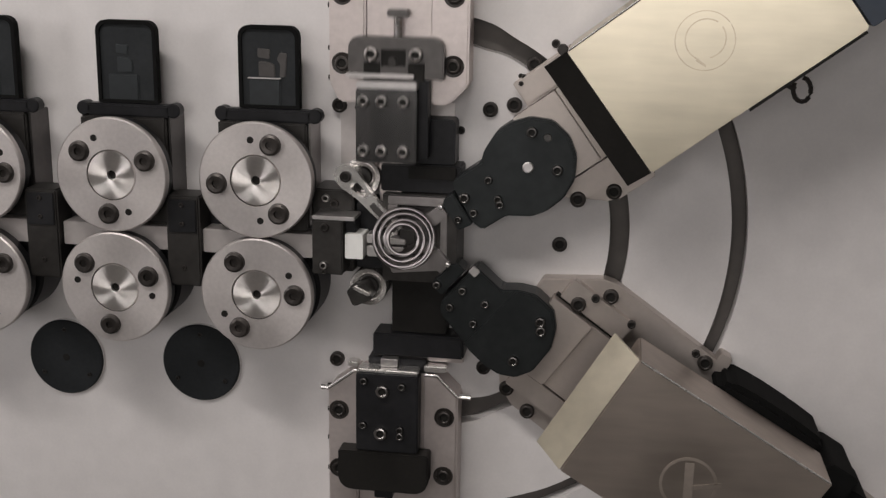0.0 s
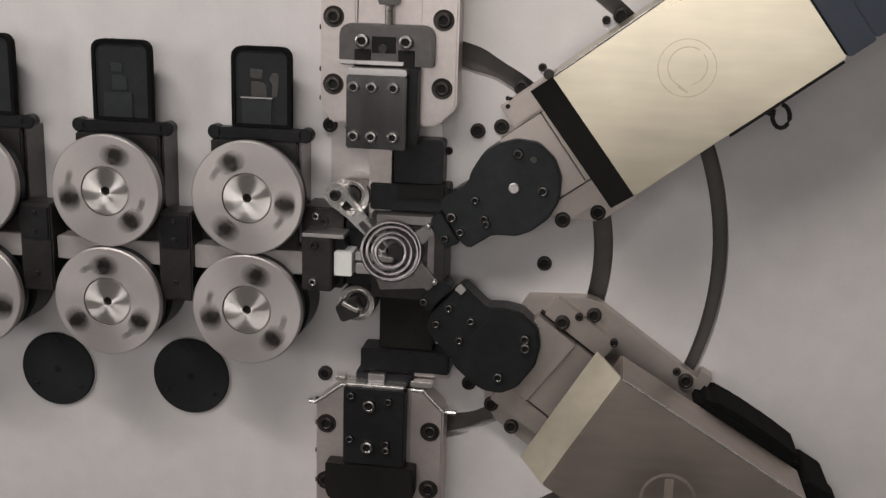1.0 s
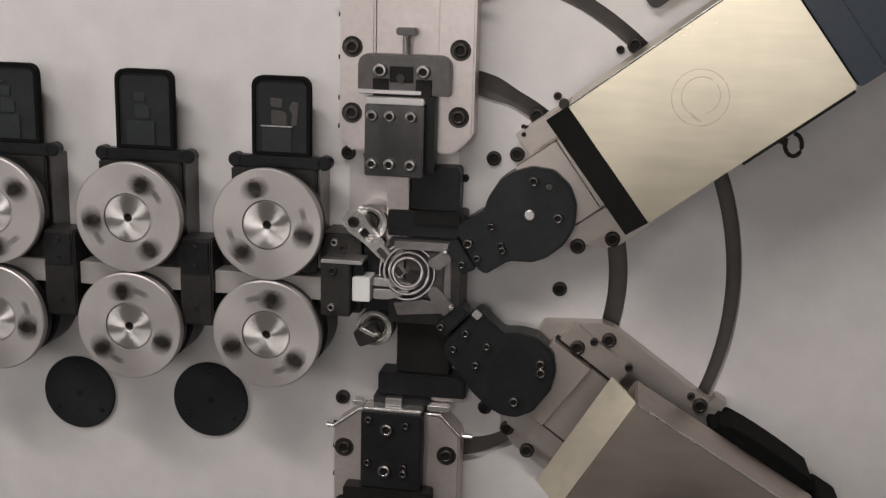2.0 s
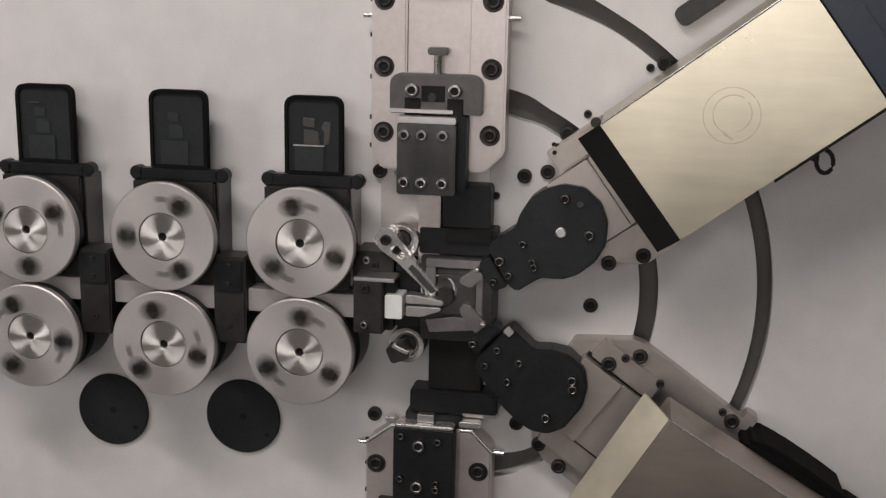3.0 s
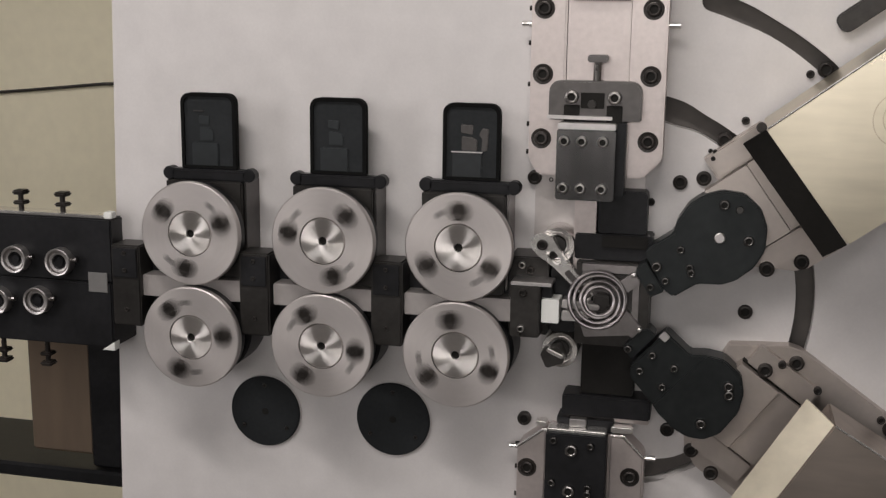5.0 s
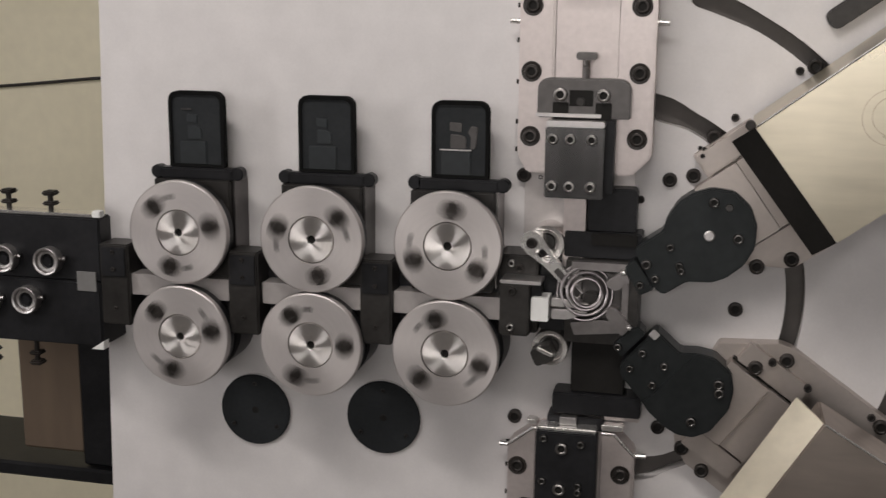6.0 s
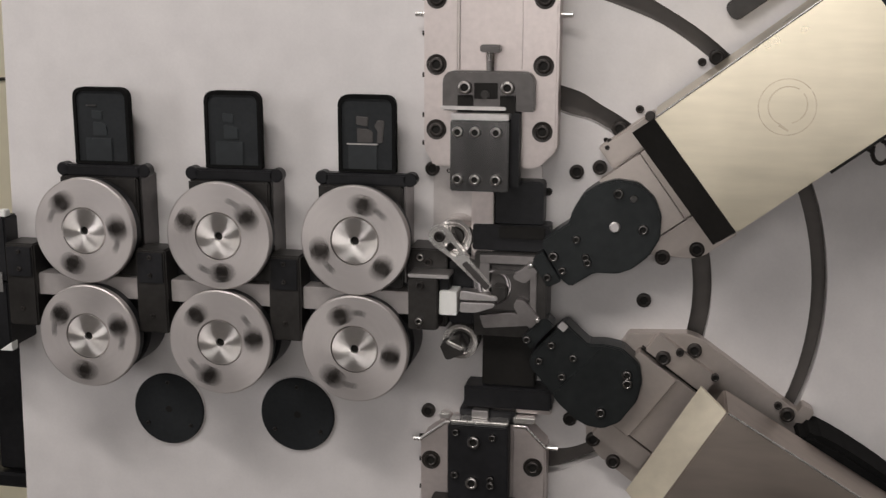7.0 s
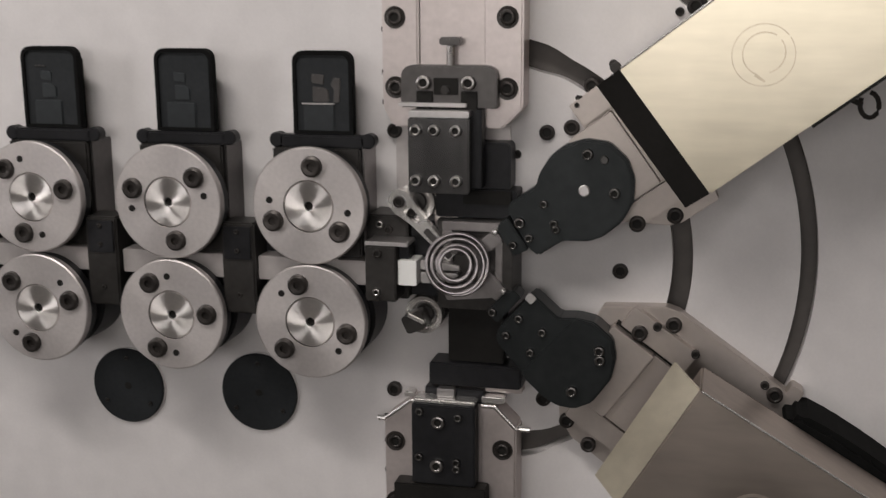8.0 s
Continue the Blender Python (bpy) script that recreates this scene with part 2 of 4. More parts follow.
# ---- the face plate with its two curved slots ----
def arc_loop(r0, r1, a0, a1, bulb, n=60):
    """A curved slot from a0 to a1 degrees, swelling by the factor bulb towards its ends."""
    mid, half = (r0 + r1) / 2, (r1 - r0) / 2

    def wide(a):
        s = min(max((a - (a1 - 13)) / 8, ((a0 + 13) - a) / 8, 0), 1)
        return half * (1 + (bulb - 1) * s * s * (3 - 2 * s))

    def at(r, a):
        return (r * math.cos(radians(a)), r * math.sin(radians(a)))

    steps = [a0 + (a1 - a0) * k / n for k in range(n + 1)]
    pts = [at(mid + wide(a), a) for a in steps]
    cx, cz = at(mid, a1)
    pts += [(cx + wide(a1) * math.cos(radians(a1 + d)), cz + wide(a1) * math.sin(radians(a1 + d))) for d in range(20, 180, 20)]
    pts += [at(mid - wide(a), a) for a in reversed(steps)]
    cx, cz = at(mid, a0)
    pts += [(cx + wide(a0) * math.cos(radians(a0 + 180 + d)), cz + wide(a0) * math.sin(radians(a0 + 180 + d))) for d in range(20, 180, 20)]
    return pts


def face_plate():
    bm = bmesh.new()
    edges = []
    loops = [[(-0.685, -1.15), (1.15, -1.15), (1.15, 0.85), (-0.634, 0.85)], arc_loop(0.2225, 0.2445, -79, 76, 1.38), arc_loop(0.357, 0.375, -75, 73, 1.25)]
    for pts in loops:
        vs = [bm.verts.new((x, 0, z)) for x, z in pts]
        edges += [bm.edges.new((a, b)) for a, b in zip(vs, vs[1:] + vs[:1])]
    bmesh.ops.triangle_fill(bm, use_beauty=True, use_dissolve=False, edges=edges)
    out = bmesh.ops.extrude_face_region(bm, geom=bm.faces[:])
    for v in out["geom"]:
        if isinstance(v, bmesh.types.BMVert):
            v.co.y = 0.022
    bmesh.ops.recalc_face_normals(bm, faces=bm.faces[:])
    ob = part("machine_faceplate", bm, PAINT, None)
    tagged(ob, "off-white painted steel front plate of a spring coiling machine", "machine plate", kind="structure")
    back = part("machine_interior", prism(bmesh.new(), rect(-0.60, 1.12, -1.12, 0.82), 0.10, 0.7, 0), PIT, None)
    tagged(back, "dark inside of the machine behind the front plate", "machine body", kind="structure")
    # dark sheet added to stand for the dim inside of the slots
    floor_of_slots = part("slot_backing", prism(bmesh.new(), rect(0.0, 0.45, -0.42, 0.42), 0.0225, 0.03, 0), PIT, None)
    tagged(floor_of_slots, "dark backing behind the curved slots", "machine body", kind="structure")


face_plate()


# ---- wire feed: three pairs of rollers with their pressure units and guides ----
COLUMNS = (-0.508, -0.336, -0.168)
ROLL_R, ROLL_Y = 0.0652, -0.086
LOW_Z = -0.069


def feed_roller():
    ob = thing("feed_roller", "turned steel wire feed roller with three dark recessed bolts", "roller", group="wire feed rollers")
    r = ROLL_R
    part("disc", lathe(bmesh.new(), [(0.0290, 0.0015), (0.0292, 0.0), (r - 0.0016, 0.0), (r, 0.0016), (r, 0.009), (r - 0.003, 0.010)], 96), ROLLER, ob, smooth=True)
    # added black collar darkens the roller's side behind the disc
    part("backing_collar", lathe(bmesh.new(), [(r - 0.002, 0.0085), (r - 0.0018, 0.012), (r - 0.002, 0.024)], 64), BLACK, ob, "black collar behind the disc", True)
    part("hub_face", lathe(bmesh.new(), [(0.0052, 0.006), (0.0052, 0.0012), (0.0066, 0.0007), (0.0272, 0.0002), (0.0282, 0.0012), (0.0289, 0.003)], 64), FACED, ob, "faced steel hub with turning marks", True)
    # black discs here and below stand for the shade in the holes
    part("center_hole", lathe(bmesh.new(), [(0, 0.005), (0.0053, 0.005)], 20), BLACK_AND_SHADE, ob, "dark center hole")
    for k in range(3):
        a = radians(120 * k)
        x, z = 0.0445 * math.cos(a), 0.0445 * math.sin(a)
        rec = part("bolt_recess", lathe(bmesh.new(), [(0, -0.0012), (0.0042, -0.0012), (0.0046, -0.0048), (0.0090, -0.0054), (0.0114, -0.0040), (0.0122, 0.001)], 28), HEAD, ob, "dark socket bolt", True)
        rec.location = (x, 0, z)
    for a in (30, 210):
        pin = part("pin_hole", lathe(bmesh.new(), [(0, -0.0004), (0.0038, -0.0006), (0.0042, 0.001)], 14), BLACK_AND_SHADE, ob, "small dark pin hole")
        pin.location = (0.0455 * math.cos(radians(a)), 0, 0.0455 * math.sin(radians(a)))
    return ob


ROLLERS = []
first = feed_roller()
PLACES = (((-0.508, 0.0610), (-0.511, -0.0725)), ((-0.335, 0.0615), (-0.338, -0.0705)), ((-0.167, 0.0630), (-0.169, -0.0685)))
for k in range(3):
    for (x, z), base in ((PLACES[k][0], (357, 264, 66)[k]), (PLACES[k][1], (272, 141, 3)[k])):
        ob = first if not ROLLERS else copy_thing(first, pose(x, ROLL_Y, z))
        ob.location = (x, ROLL_Y, z)
        ROLLERS.append((ob, x, z, base, 1 if z > 0 else -1))


def pressure_unit(x, bright):
    ob = thing("roller_pressure_unit", "black roller pressure unit with rounded window in its housing", "machine unit", (x, 0, 0), "roller pressure units")
    cx = {-0.508: 0.011, -0.336: 0.009, -0.168: 0.0055}[x]
    part("body", prism(bmesh.new(), rect(cx - 0.0585, cx + 0.0445, 0.0, 0.1225), -0.050, 0.0, 0.002), DARK, ob, "dark steel bearing block")
    part("side_strip", prism(bmesh.new(), rect(cx + 0.0450, cx + 0.0475, 0.005, 0.123), -0.044, 0.0, 0.001), FRAME if bright else CLAMP, ob, "ground edge strip")
    fl = bmesh.new()
    prism(fl, rect(cx - 0.050, cx + 0.050, 0.1228, 0.137), -0.050, -0.036, 0.002)
    part("flange", fl, BLACK, ob)
    for s in (-1, 1):
        part("flange_ear", lathe(bmesh.new(), [(0, -0.050), (0.0072, -0.050), (0.0084, -0.0488), (0.0084, -0.036)], 24, cx + s * 0.0535, 0.131), BLACK, ob, smooth=True)
    # a black tower standing clear of the plate, its rimmed window showing the screw jack inside
    x0, x1, top = {-0.508: (-0.535, -0.462, 0.2318), -0.336: (-0.364, -0.293, 0.2305), -0.168: (-0.197, -0.1275, 0.2290)}[x]
    x0, x1 = x0 - x, x1 - x
    wx = (x0 + x1) / 2
    fr = bmesh.new()
    edges = []
    for pts in (rounded(x0, x1, 0.1375, top, 0.012, (0, 0, 1, 1)), rounded(x0 + 0.0042, x1 - 0.0042, 0.1410, top - 0.0046, 0.009, (0, 0, 1, 1))):
        vs = [fr.verts.new((px, -0.044, pz)) for px, pz in pts]
        edges += [fr.edges.new((a, b)) for a, b in zip(vs, vs[1:] + vs[:1])]
    bmesh.ops.triangle_fill(fr, use_beauty=True, edges=edges)
    out = bmesh.ops.extrude_face_region(fr, geom=fr.faces[:])
    for v in out["geom"]:
        if isinstance(v, bmesh.types.BMVert):
            v.co.y = -0.033
    bmesh.ops.recalc_face_normals(fr, faces=fr.faces[:])
    part("window_frame", fr, SOOT, ob, "black raised window rim")
    part("window_recess", prism(bmesh.new(), rounded(x0 + 0.0038, x1 - 0.0038, 0.1395, top - 0.0042, 0.009, (0, 0, 1, 1)), -0.0412, -0.031, 0), CAP, ob, "dull black window bottom")
    part("tower_body", prism(bmesh.new(), rect(x0 + 0.014, x1 - 0.018, 0.1235, top - 0.014), -0.0308, 0.0, 0.002), BLACK_AND_SHADE, ob)
    part("jack_block", prism(bmesh.new(), rect(wx - 0.023, wx + 0.013, 0.1405, 0.170), -0.0432, -0.0413, 0.0012), JACK, ob, "dark steel screw jack block")
    nut = CLAMP if bright else JACK
    part("jack_nut", prism(bmesh.new(), [(wx - 0.012, 0.1725), (wx + 0.007, 0.1725), (wx + 0.007, 0.186), (wx + 0.001, 0.189), (wx - 0.012, 0.190)], -0.0428, -0.0413, 0.0010), nut, ob)
    part("jack_cap", prism(bmesh.new(), [(wx - 0.013, 0.194), (wx + 0.001, 0.192), (wx + 0.002, 0.203), (wx - 0.013, 0.204)], -0.0426, -0.0413, 0.0008), nut, ob)
    if bright:
        part("jack_ledge", prism(bmesh.new(), rect(wx - 0.0245, wx + 0.0135, 0.1703, 0.1718), -0.0440, -0.0413, 0.0004), STEEL, ob, "pale steel ledge")
        part("jack_lever", prism(bmesh.new(), [(wx + 0.012, 0.172), (wx + 0.019, 0.173), (wx + 0.021, 0.199), (wx + 0.013, 0.200), (wx + 0.009, 0.192), (wx + 0.013, 0.187)], -0.0428, -0.0413, 0.0008), CLAMP, ob, "grey steel lever")
    elif x < -0.45:
        part("jack_ledge", prism(bmesh.new(), rect(wx - 0.020, wx - 0.006, 0.2085, 0.2102), -0.0428, -0.0413, 0.0004), CLAMP, ob, "thin grey ledge")


for x in COLUMNS:
    pressure_unit(x, x > -0.2)


def lower_block(x):
    ob = thing("lower_bearing_block", "dark steel bearing block behind the lower roller", "machine unit", (x, 0, 0), "lower bearing blocks")
    part("body", lathe(bmesh.new(), [(0, -0.051), (0.057, -0.051), (0.060, -0.048), (0.060, 0.0)], 48, 0.004, LOW_Z), BLACK, ob, smooth=True)


for x in COLUMNS:
    lower_block(x)

rail = thing("wire_guide_rail", "long dark steel rail carrying the wire guides", "rail")
part("rail", prism(bmesh.new(), rect(-0.625, -0.112, -0.060, 0.022), -0.034, 0.0, 0.002), BLACK, rail)


def guide_strip(x0, x1):
    ob = thing("wire_guide_strip", "light grey ground steel wire guide strip", "guide", group="wire guide strips")
    part("strip", prism(bmesh.new(), rect(x0, x1, -0.0285, -0.0010), -0.062, -0.033, 0.001), STRIP, ob)


for x0, x1 in ((-0.588, -0.4525), (-0.4085, -0.2795), (-0.2385, -0.1065)):
    guide_strip(x0, x1)


def wire_guide(x):
    ob = thing("wire_guide", "small dark steel guide block clamped between the rollers", "guide", group="wire guides")
    part("block", prism(bmesh.new(), rect(x - 0.0200, x + 0.0200, -0.068, 0.038), -0.070, -0.033, 0.002), DARK, ob)
    part("seam_plate", prism(bmesh.new(), rect(x - 0.0165, x + 0.0165, -0.004, 0.034), -0.0725, -0.070, 0.0008), BLACK, ob)
    for z in (0.028, 0.006, -0.046):
        bolt(ob, B_TINY, x, -0.0725 if z > 0 else -0.070, z)


for x in (-0.606, -0.4305, -0.259):
    wire_guide(x)


def cap(x, z, r):
    ob = thing("round_cover_cap", "round black plastic cover cap on the plate", "cover", group="round cover caps")
    part("disc", lathe(bmesh.new(), [(0, -0.005), (r - 0.0015, -0.005), (r, -0.0035), (r, 0.0)], 64, x, z), CAP, ob, smooth=True)
    part("center_dimple", lathe(bmesh.new(), [(0, -0.0054), (0.004, -0.0054), (0.005, -0.0049)], 16, x, z), BLACK_AND_SHADE, ob)
    part("edge_ring", lathe(bmesh.new(), [(r + 0.0004, -0.003), (r + 0.0012, -0.0022), (r + 0.0014, 0.0)], 64, x, z), PAINT, ob, "thin pale rim", True)
    for a in (90, 215, 325):
        bolt(ob, B_TINY, x + (r - 0.012) * math.cos(radians(a)), -0.005, z + (r - 0.012) * math.sin(radians(a)))


cap(-0.4455, -0.192, 0.0485)
cap(-0.2685, -0.187, 0.0492)

# loose screws set into the plate
for x, z, m in ((0.166, -0.012, B_BIG), (0.082, 0.140, B_BIG), (0.109, 0.146, B_BIG), (-0.091, 0.139, B_BIG), (-0.096, -0.169, B_BIG), (0.049, 0.115, B_SMALL), (0.082, -0.168, B_BIG), (-0.071, 0.137, B_TINY)):
    ob = part("plate_screw", m, None, None)
    ob.location = (x, -0.0022 if x < -0.05 else 0.0015, z)
    tagged(ob, "black socket screw sunk in the front plate", "screw", "plate screws")


# ---- upper and lower tool slides ----
def slide_bed(up):
    s = 1 if up else -1
    ob = thing("tool_slide_bed", "ground steel tool slide bed with black socket bolts", "slide", group="tool slide beds")
    if up:
        x0, x1, zn, zf, ch = -0.095, 0.061, 0.147, 0.62, 0.021
        g0, g1, bx0, bx1 = -0.053, 0.019, -0.080, 0.044
    else:
        x0, x1, zn, zf, ch = -0.099, 0.057, -0.170, -0.66, 0.024
        g0, g1, bx0, bx1 = -0.062, 0.016, -0.086, 0.041
    for a, b, chl, chr_ in ((x0, g0 - 0.0006, ch, 0), (g1 + 0.0006, x1, 0, ch * 1.05)):
        pts = [(a, zn + s * chl), (a, zf), (b, zf), (b, zn + s * chr_)]
        if chl:
            pts.insert(0, (a + chl * (0.55 if up else 1.3), zn))
            pts.append((b, zn))
        else:
            pts.append((b - chr_, zn))
            pts.append((a, zn))
        clean = []
        for p in pts:
            if p not in clean:
                clean.append(p)
        part("side_rail", prism(bmesh.new(), clean, -0.036, 0.0, 0.0024), PLATE, ob)
        if not up:
            out = [p for p in ((a, zn + s * chl), (a + chl * 1.3, zn)) if chl] + [p for p in ((b - chr_, zn), (b, zn + s * chr_)) if chr_]
            end = (b, zn) if chl else (a, zn)
            line = out + [end] if chl else [end] + out
            # pale bar laid along the edge in place of its white highlight
            part("chamfer", tube(bmesh.new(), [(px, -0.0352, pz) for px, pz in line], 0.0018, 8), EDGE, ob, "pale bar for the edge highlight")
    part("center_plate", prism(bmesh.new(), rect(g0, g1, min(zn, zf), max(zn, zf)), -0.032, 0.0, 0.0008), PLATE, ob)
    zs = (0.190, 0.265, 0.340, 0.415) if up else (-0.221, -0.296, -0.371)
    for z in zs:
        for x in (bx0, bx1):
            rec = part("bolt_recess", HOLE_RING, None, ob)
            rec.location = (x, -0.036, z)
            bolt(rec, H_BIG, 0.0, 0.0025, 0.0)
    for z in ((0.172, 0.205, 0.252, 0.300, 0.34) if up else (-0.198, -0.228, -0.265, -0.305)):
        part("set_screw", tube(bmesh.new(), [(x0 + 0.003, -0.018, z), (x0 - 0.005, -0.018, z)], 0.003), BOLT, ob)
    for z in ((0.322,) if up else (-0.200,)):
        tip = EDGE
        for x, d in ((x0, -1), (x1, 1)):
            part("grease_nipple", tube(bmesh.new(), [(x - d * 0.002, -0.020, z), (x + d * 0.006, -0.020, z), (x + d * 0.007, -0.020, z), (x + d * 0.013, -0.020, z)], 0.0034), tip, ob, "bright steel grease nipple")
    if up:
        part("top_bracket", prism(bmesh.new(), rect(-0.052, 0.018, 0.47, 0.56), -0.060, -0.032, 0.002), CLAMP, ob, "grey steel bracket")
    return ob


slide_bed(True)
slide_bed(False)
sub = thing("under_plate", "thin ground steel plate under the upper slide", "plate")
part("plate", prism(bmesh.new(), rect(-0.090, 0.042, 0.052, 0.1465), -0.0035, 0.0, 0.0008), STRIP, sub)


def cutter():
    """The carriage that comes down and cuts; its zero is the raised place."""
    ob = thing("cutter_carriage", "grey cutter carriage with clamped tool block on the slide", "tool carriage")
    c = bmesh.new()
    prism(c, rounded(-0.070, 0.036, 0.214, 0.259, 0.012, (0, 0, 1, 1)), -0.052, -0.037, 0.0015)
    part("clamp", c, CLAMP, ob, "grey steel clamp with rounded shoulders")
    # raised black plates stand for the shade inside the clamp's openings
    part("clamp_window", prism(bmesh.new(), rect(-0.033, -0.006, 0.228, 0.246), -0.0535, -0.0521, 0.0004), BLACK_AND_SHADE, ob, "black plate for the shade in a clamp slot")
    part("adjust_nut", prism(bmesh.new(), turn(circle(0, 0, 0.0055, 6), 0, -0.020, 0.233), -0.056, -0.0535, 0.0008), DARK, ob)
    for x in (-0.043, 0.006):
        part("clamp_slot", prism(bmesh.new(), rect(x - 0.009, x + 0.009, 0.205, 0.232), -0.0545, -0.0521, 0.0006), BLACK_AND_SHADE, ob)
        bolt(ob, Z_BIG, x, -0.0546, 0.241)
    # pale steel on this ledge and the tool's holds the light from above
    part("bright_ledge", prism(bmesh.new(), rect(-0.071, 0.004, 0.2155, 0.2195), -0.058, -0.0522, 0.0006), STEEL, ob, "pale steel ledge")
    part("tool_back", prism(bmesh.new(), rect(-0.050, 0.020, 0.128, 0.213), -0.055, -0.037, 0.001), BLACK, ob)
    part("tool_block", prism(bmesh.new(), rect(-0.057, 0.010, 0.124, 0.205), -0.072, -0.0552, 0.0015), TOOL, ob, "dark polished tool block")
    part("tool_ledge", prism(bmesh.new(), rect(-0.056, 0.010, 0.2055, 0.2125), -0.073, -0.0553, 0.001), STEEL, ob, "tool ledge paled for light from above")
    for z in (0.192, 0.138):
        for x in (-0.048, -0.028, -0.004):
            bolt(ob, Z_SMALL, x, -0.072, z)
    part("shank", prism(bmesh.new(), rect(-0.038, -0.012, 0.030, 0.1235), -0.0335, -0.012, 0.001), PLATE, ob, "ground steel tool shank")
    stop = part("stop_screw", tube(bmesh.new(), [(-0.016, -0.044, 0.258), (-0.016, -0.044, 0.280)], 0.0045), ZINC, ob)
    part("stop_screw_head", prism(bmesh.new(), rect(-0.027, -0.004, 0.2802, 0.2885), -0.052, -0.038, 0.0015), CLAMP, stop)
    plate = part("ram_plate", prism(bmesh.new(), rect(-0.047, 0.018, 0.353, 0.420), -0.0450, -0.0325, 0.0012), PLATE, ob, "ground steel ram plate with two bolts")
    # dark line along the plate's lower edge
    part("plate_seam", prism(bmesh.new(), rect(-0.047, 0.018, 0.3495, 0.3528), -0.0440, -0.0325, 0.0005), BLACK, plate)
    for x in (-0.037, 0.0):
        bolt(plate, H_BIG, x, -0.0450, 0.3685)
    return ob


CUTTER = cutter()


def lower_tool():
    ob = thing("lower_tool_carriage", "black tool carriage on the lower slide", "tool carriage")
    part("tool_block", prism(bmesh.new(), rect(-0.061, 0.013, -0.262, -0.166), -0.056, -0.037, 0.0015), BLACK, ob)
    # pale strip puts the white highlight along the block's top
    part("top_edge", prism(bmesh.new(), rect(-0.060, 0.012, -0.1655, -0.1605), -0.052, -0.033, 0.0018), EDGE, ob, "bright top edge")
    part("top_tab", prism(bmesh.new(), rect(-0.034, -0.014, -0.160, -0.150), -0.044, -0.033, 0.0008), STEEL, ob)
    part("back_strip", prism(bmesh.new(), rect(-0.051, 0.018, -0.169, -0.1525), -0.032, 0.0, 0.0008), BLACK, ob)
    part("end_tab", prism(bmesh.new(), rect(0.0155, 0.0420, -0.1670, -0.1590), -0.0340, -0.020, 0.0012), EDGE, ob, "bright steel end tab")
    part("end_tab", prism(bmesh.new(), rect(-0.0760, -0.0635, -0.1665, -0.1600), -0.0340, -0.020, 0.0012), EDGE, ob, "bright steel end tab")
    part("clamp", prism(bmesh.new(), rounded(-0.082, 0.026, -0.312, -0.2625, 0.016, (1, 1, 0, 0)), -0.060, -0.037, 0.0015), BLACK_AND_SHADE, ob)
    part("clamp_tab", prism(bmesh.new(), rect(-0.040, -0.018, -0.325, -0.3125), -0.050, -0.033, 0.001), BLACK, ob)
    for x, z, m in ((-0.029, -0.185, Z_BIG), (-0.031, -0.238, Z_BIG), (-0.051, -0.174, D_SMALL), (-0.006, -0.178, D_SMALL), (-0.052, -0.229, D_SMALL), (-0.008, -0.232, D_SMALL), (-0.008, -0.240, D_SMALL)):
        bolt(ob, m, x, -0.056, z)
    return ob


lower_tool()

# ---- the coiling point ----
hub = thing("black_slide_shoe", "black block and shoe behind the coiling point", "machine block")
part("upper_shoe", prism(bmesh.new(), rounded(-0.010, 0.047, 0.0800, 0.131, 0.006, (0, 0, 1, 1)), -0.030, 0.0, 0.0015), BLACK, hub)
part("cross_bar", prism(bmesh.new(), rect(-0.036, 0.055, 0.0482, 0.0795), -0.036, 0.0, 0.0015), BLACK, hub)
part("cross_step", prism(bmesh.new(), rect(-0.004, 0.050, 0.0640, 0.0790), -0.0400, -0.0362, 0.001), BLACK_AND_SHADE, hub)
part("lower_shoe", prism(bmesh.new(), rect(-0.024, 0.040, -0.121, -0.055), -0.028, 0.0, 0.001), BLACK_AND_SHADE, hub)
part("foot_bar", prism(bmesh.new(), rect(-0.045, 0.062, -0.148, -0.1215), -0.036, 0.0, 0.002), BLACK, hub)
part("foot_strip", prism(bmesh.new(), rect(-0.043, 0.060, -0.158, -0.1485), -0.020, 0.0, 0.001), PLATE, hub, "ground steel strip")

head = thing("mandrel_block", "dark block with ground steel frame around the coiling mandrel", "machine block")
part("block", prism(bmesh.new(), rect(-0.032, 0.047, -0.054, 0.0475), -0.046, 0.0, 0.0015), DARK, head)
part("side_block", prism(bmesh.new(), rect(-0.0625, -0.0325, -0.041, 0.036), -0.044, 0.0, 0.0015), BLACK, head)
part("inner_plate", prism(bmesh.new(), rect(-0.011, 0.034, -0.020, 0.0335), -0.049, -0.0462, 0.0008), CLAMP, head, "grey ground inner plate")
part("top_bar", prism(bmesh.new(), rect(-0.024, 0.042, 0.0372, 0.0470), -0.056, -0.0462, 0.001), FRAME, head, "ground steel top bar")
part("frame_leg", prism(bmesh.new(), rect(-0.024, -0.0125, 0.002, 0.0370), -0.056, -0.0462, 0.001), FRAME, head, "ground steel leg")
part("inner_bar", prism(bmesh.new(), rect(-0.010, 0.030, 0.0235, 0.0290), -0.053, -0.0492, 0.0008), CLAMP, head, "grey steel bar")
part("side_bar", prism(bmesh.new(), rect(0.0355, 0.0432, -0.022, 0.0365), -0.056, -0.0462, 0.001), FRAME, head, "ground steel side bar")
part("side_post", prism(bmesh.new(), rect(0.0436, 0.0550, -0.036, 0.0470), -0.0575, 0.0, 0.001), DARK, head)
part("bottom_plate", prism(bmesh.new(), [(-0.024, -0.0270), (0.010, -0.0215), (0.034, -0.0235), (0.038, -0.0360), (-0.019, -0.0420)], -0.056, -0.0462, 0.001), FRAME, head, "ground steel bottom plate")
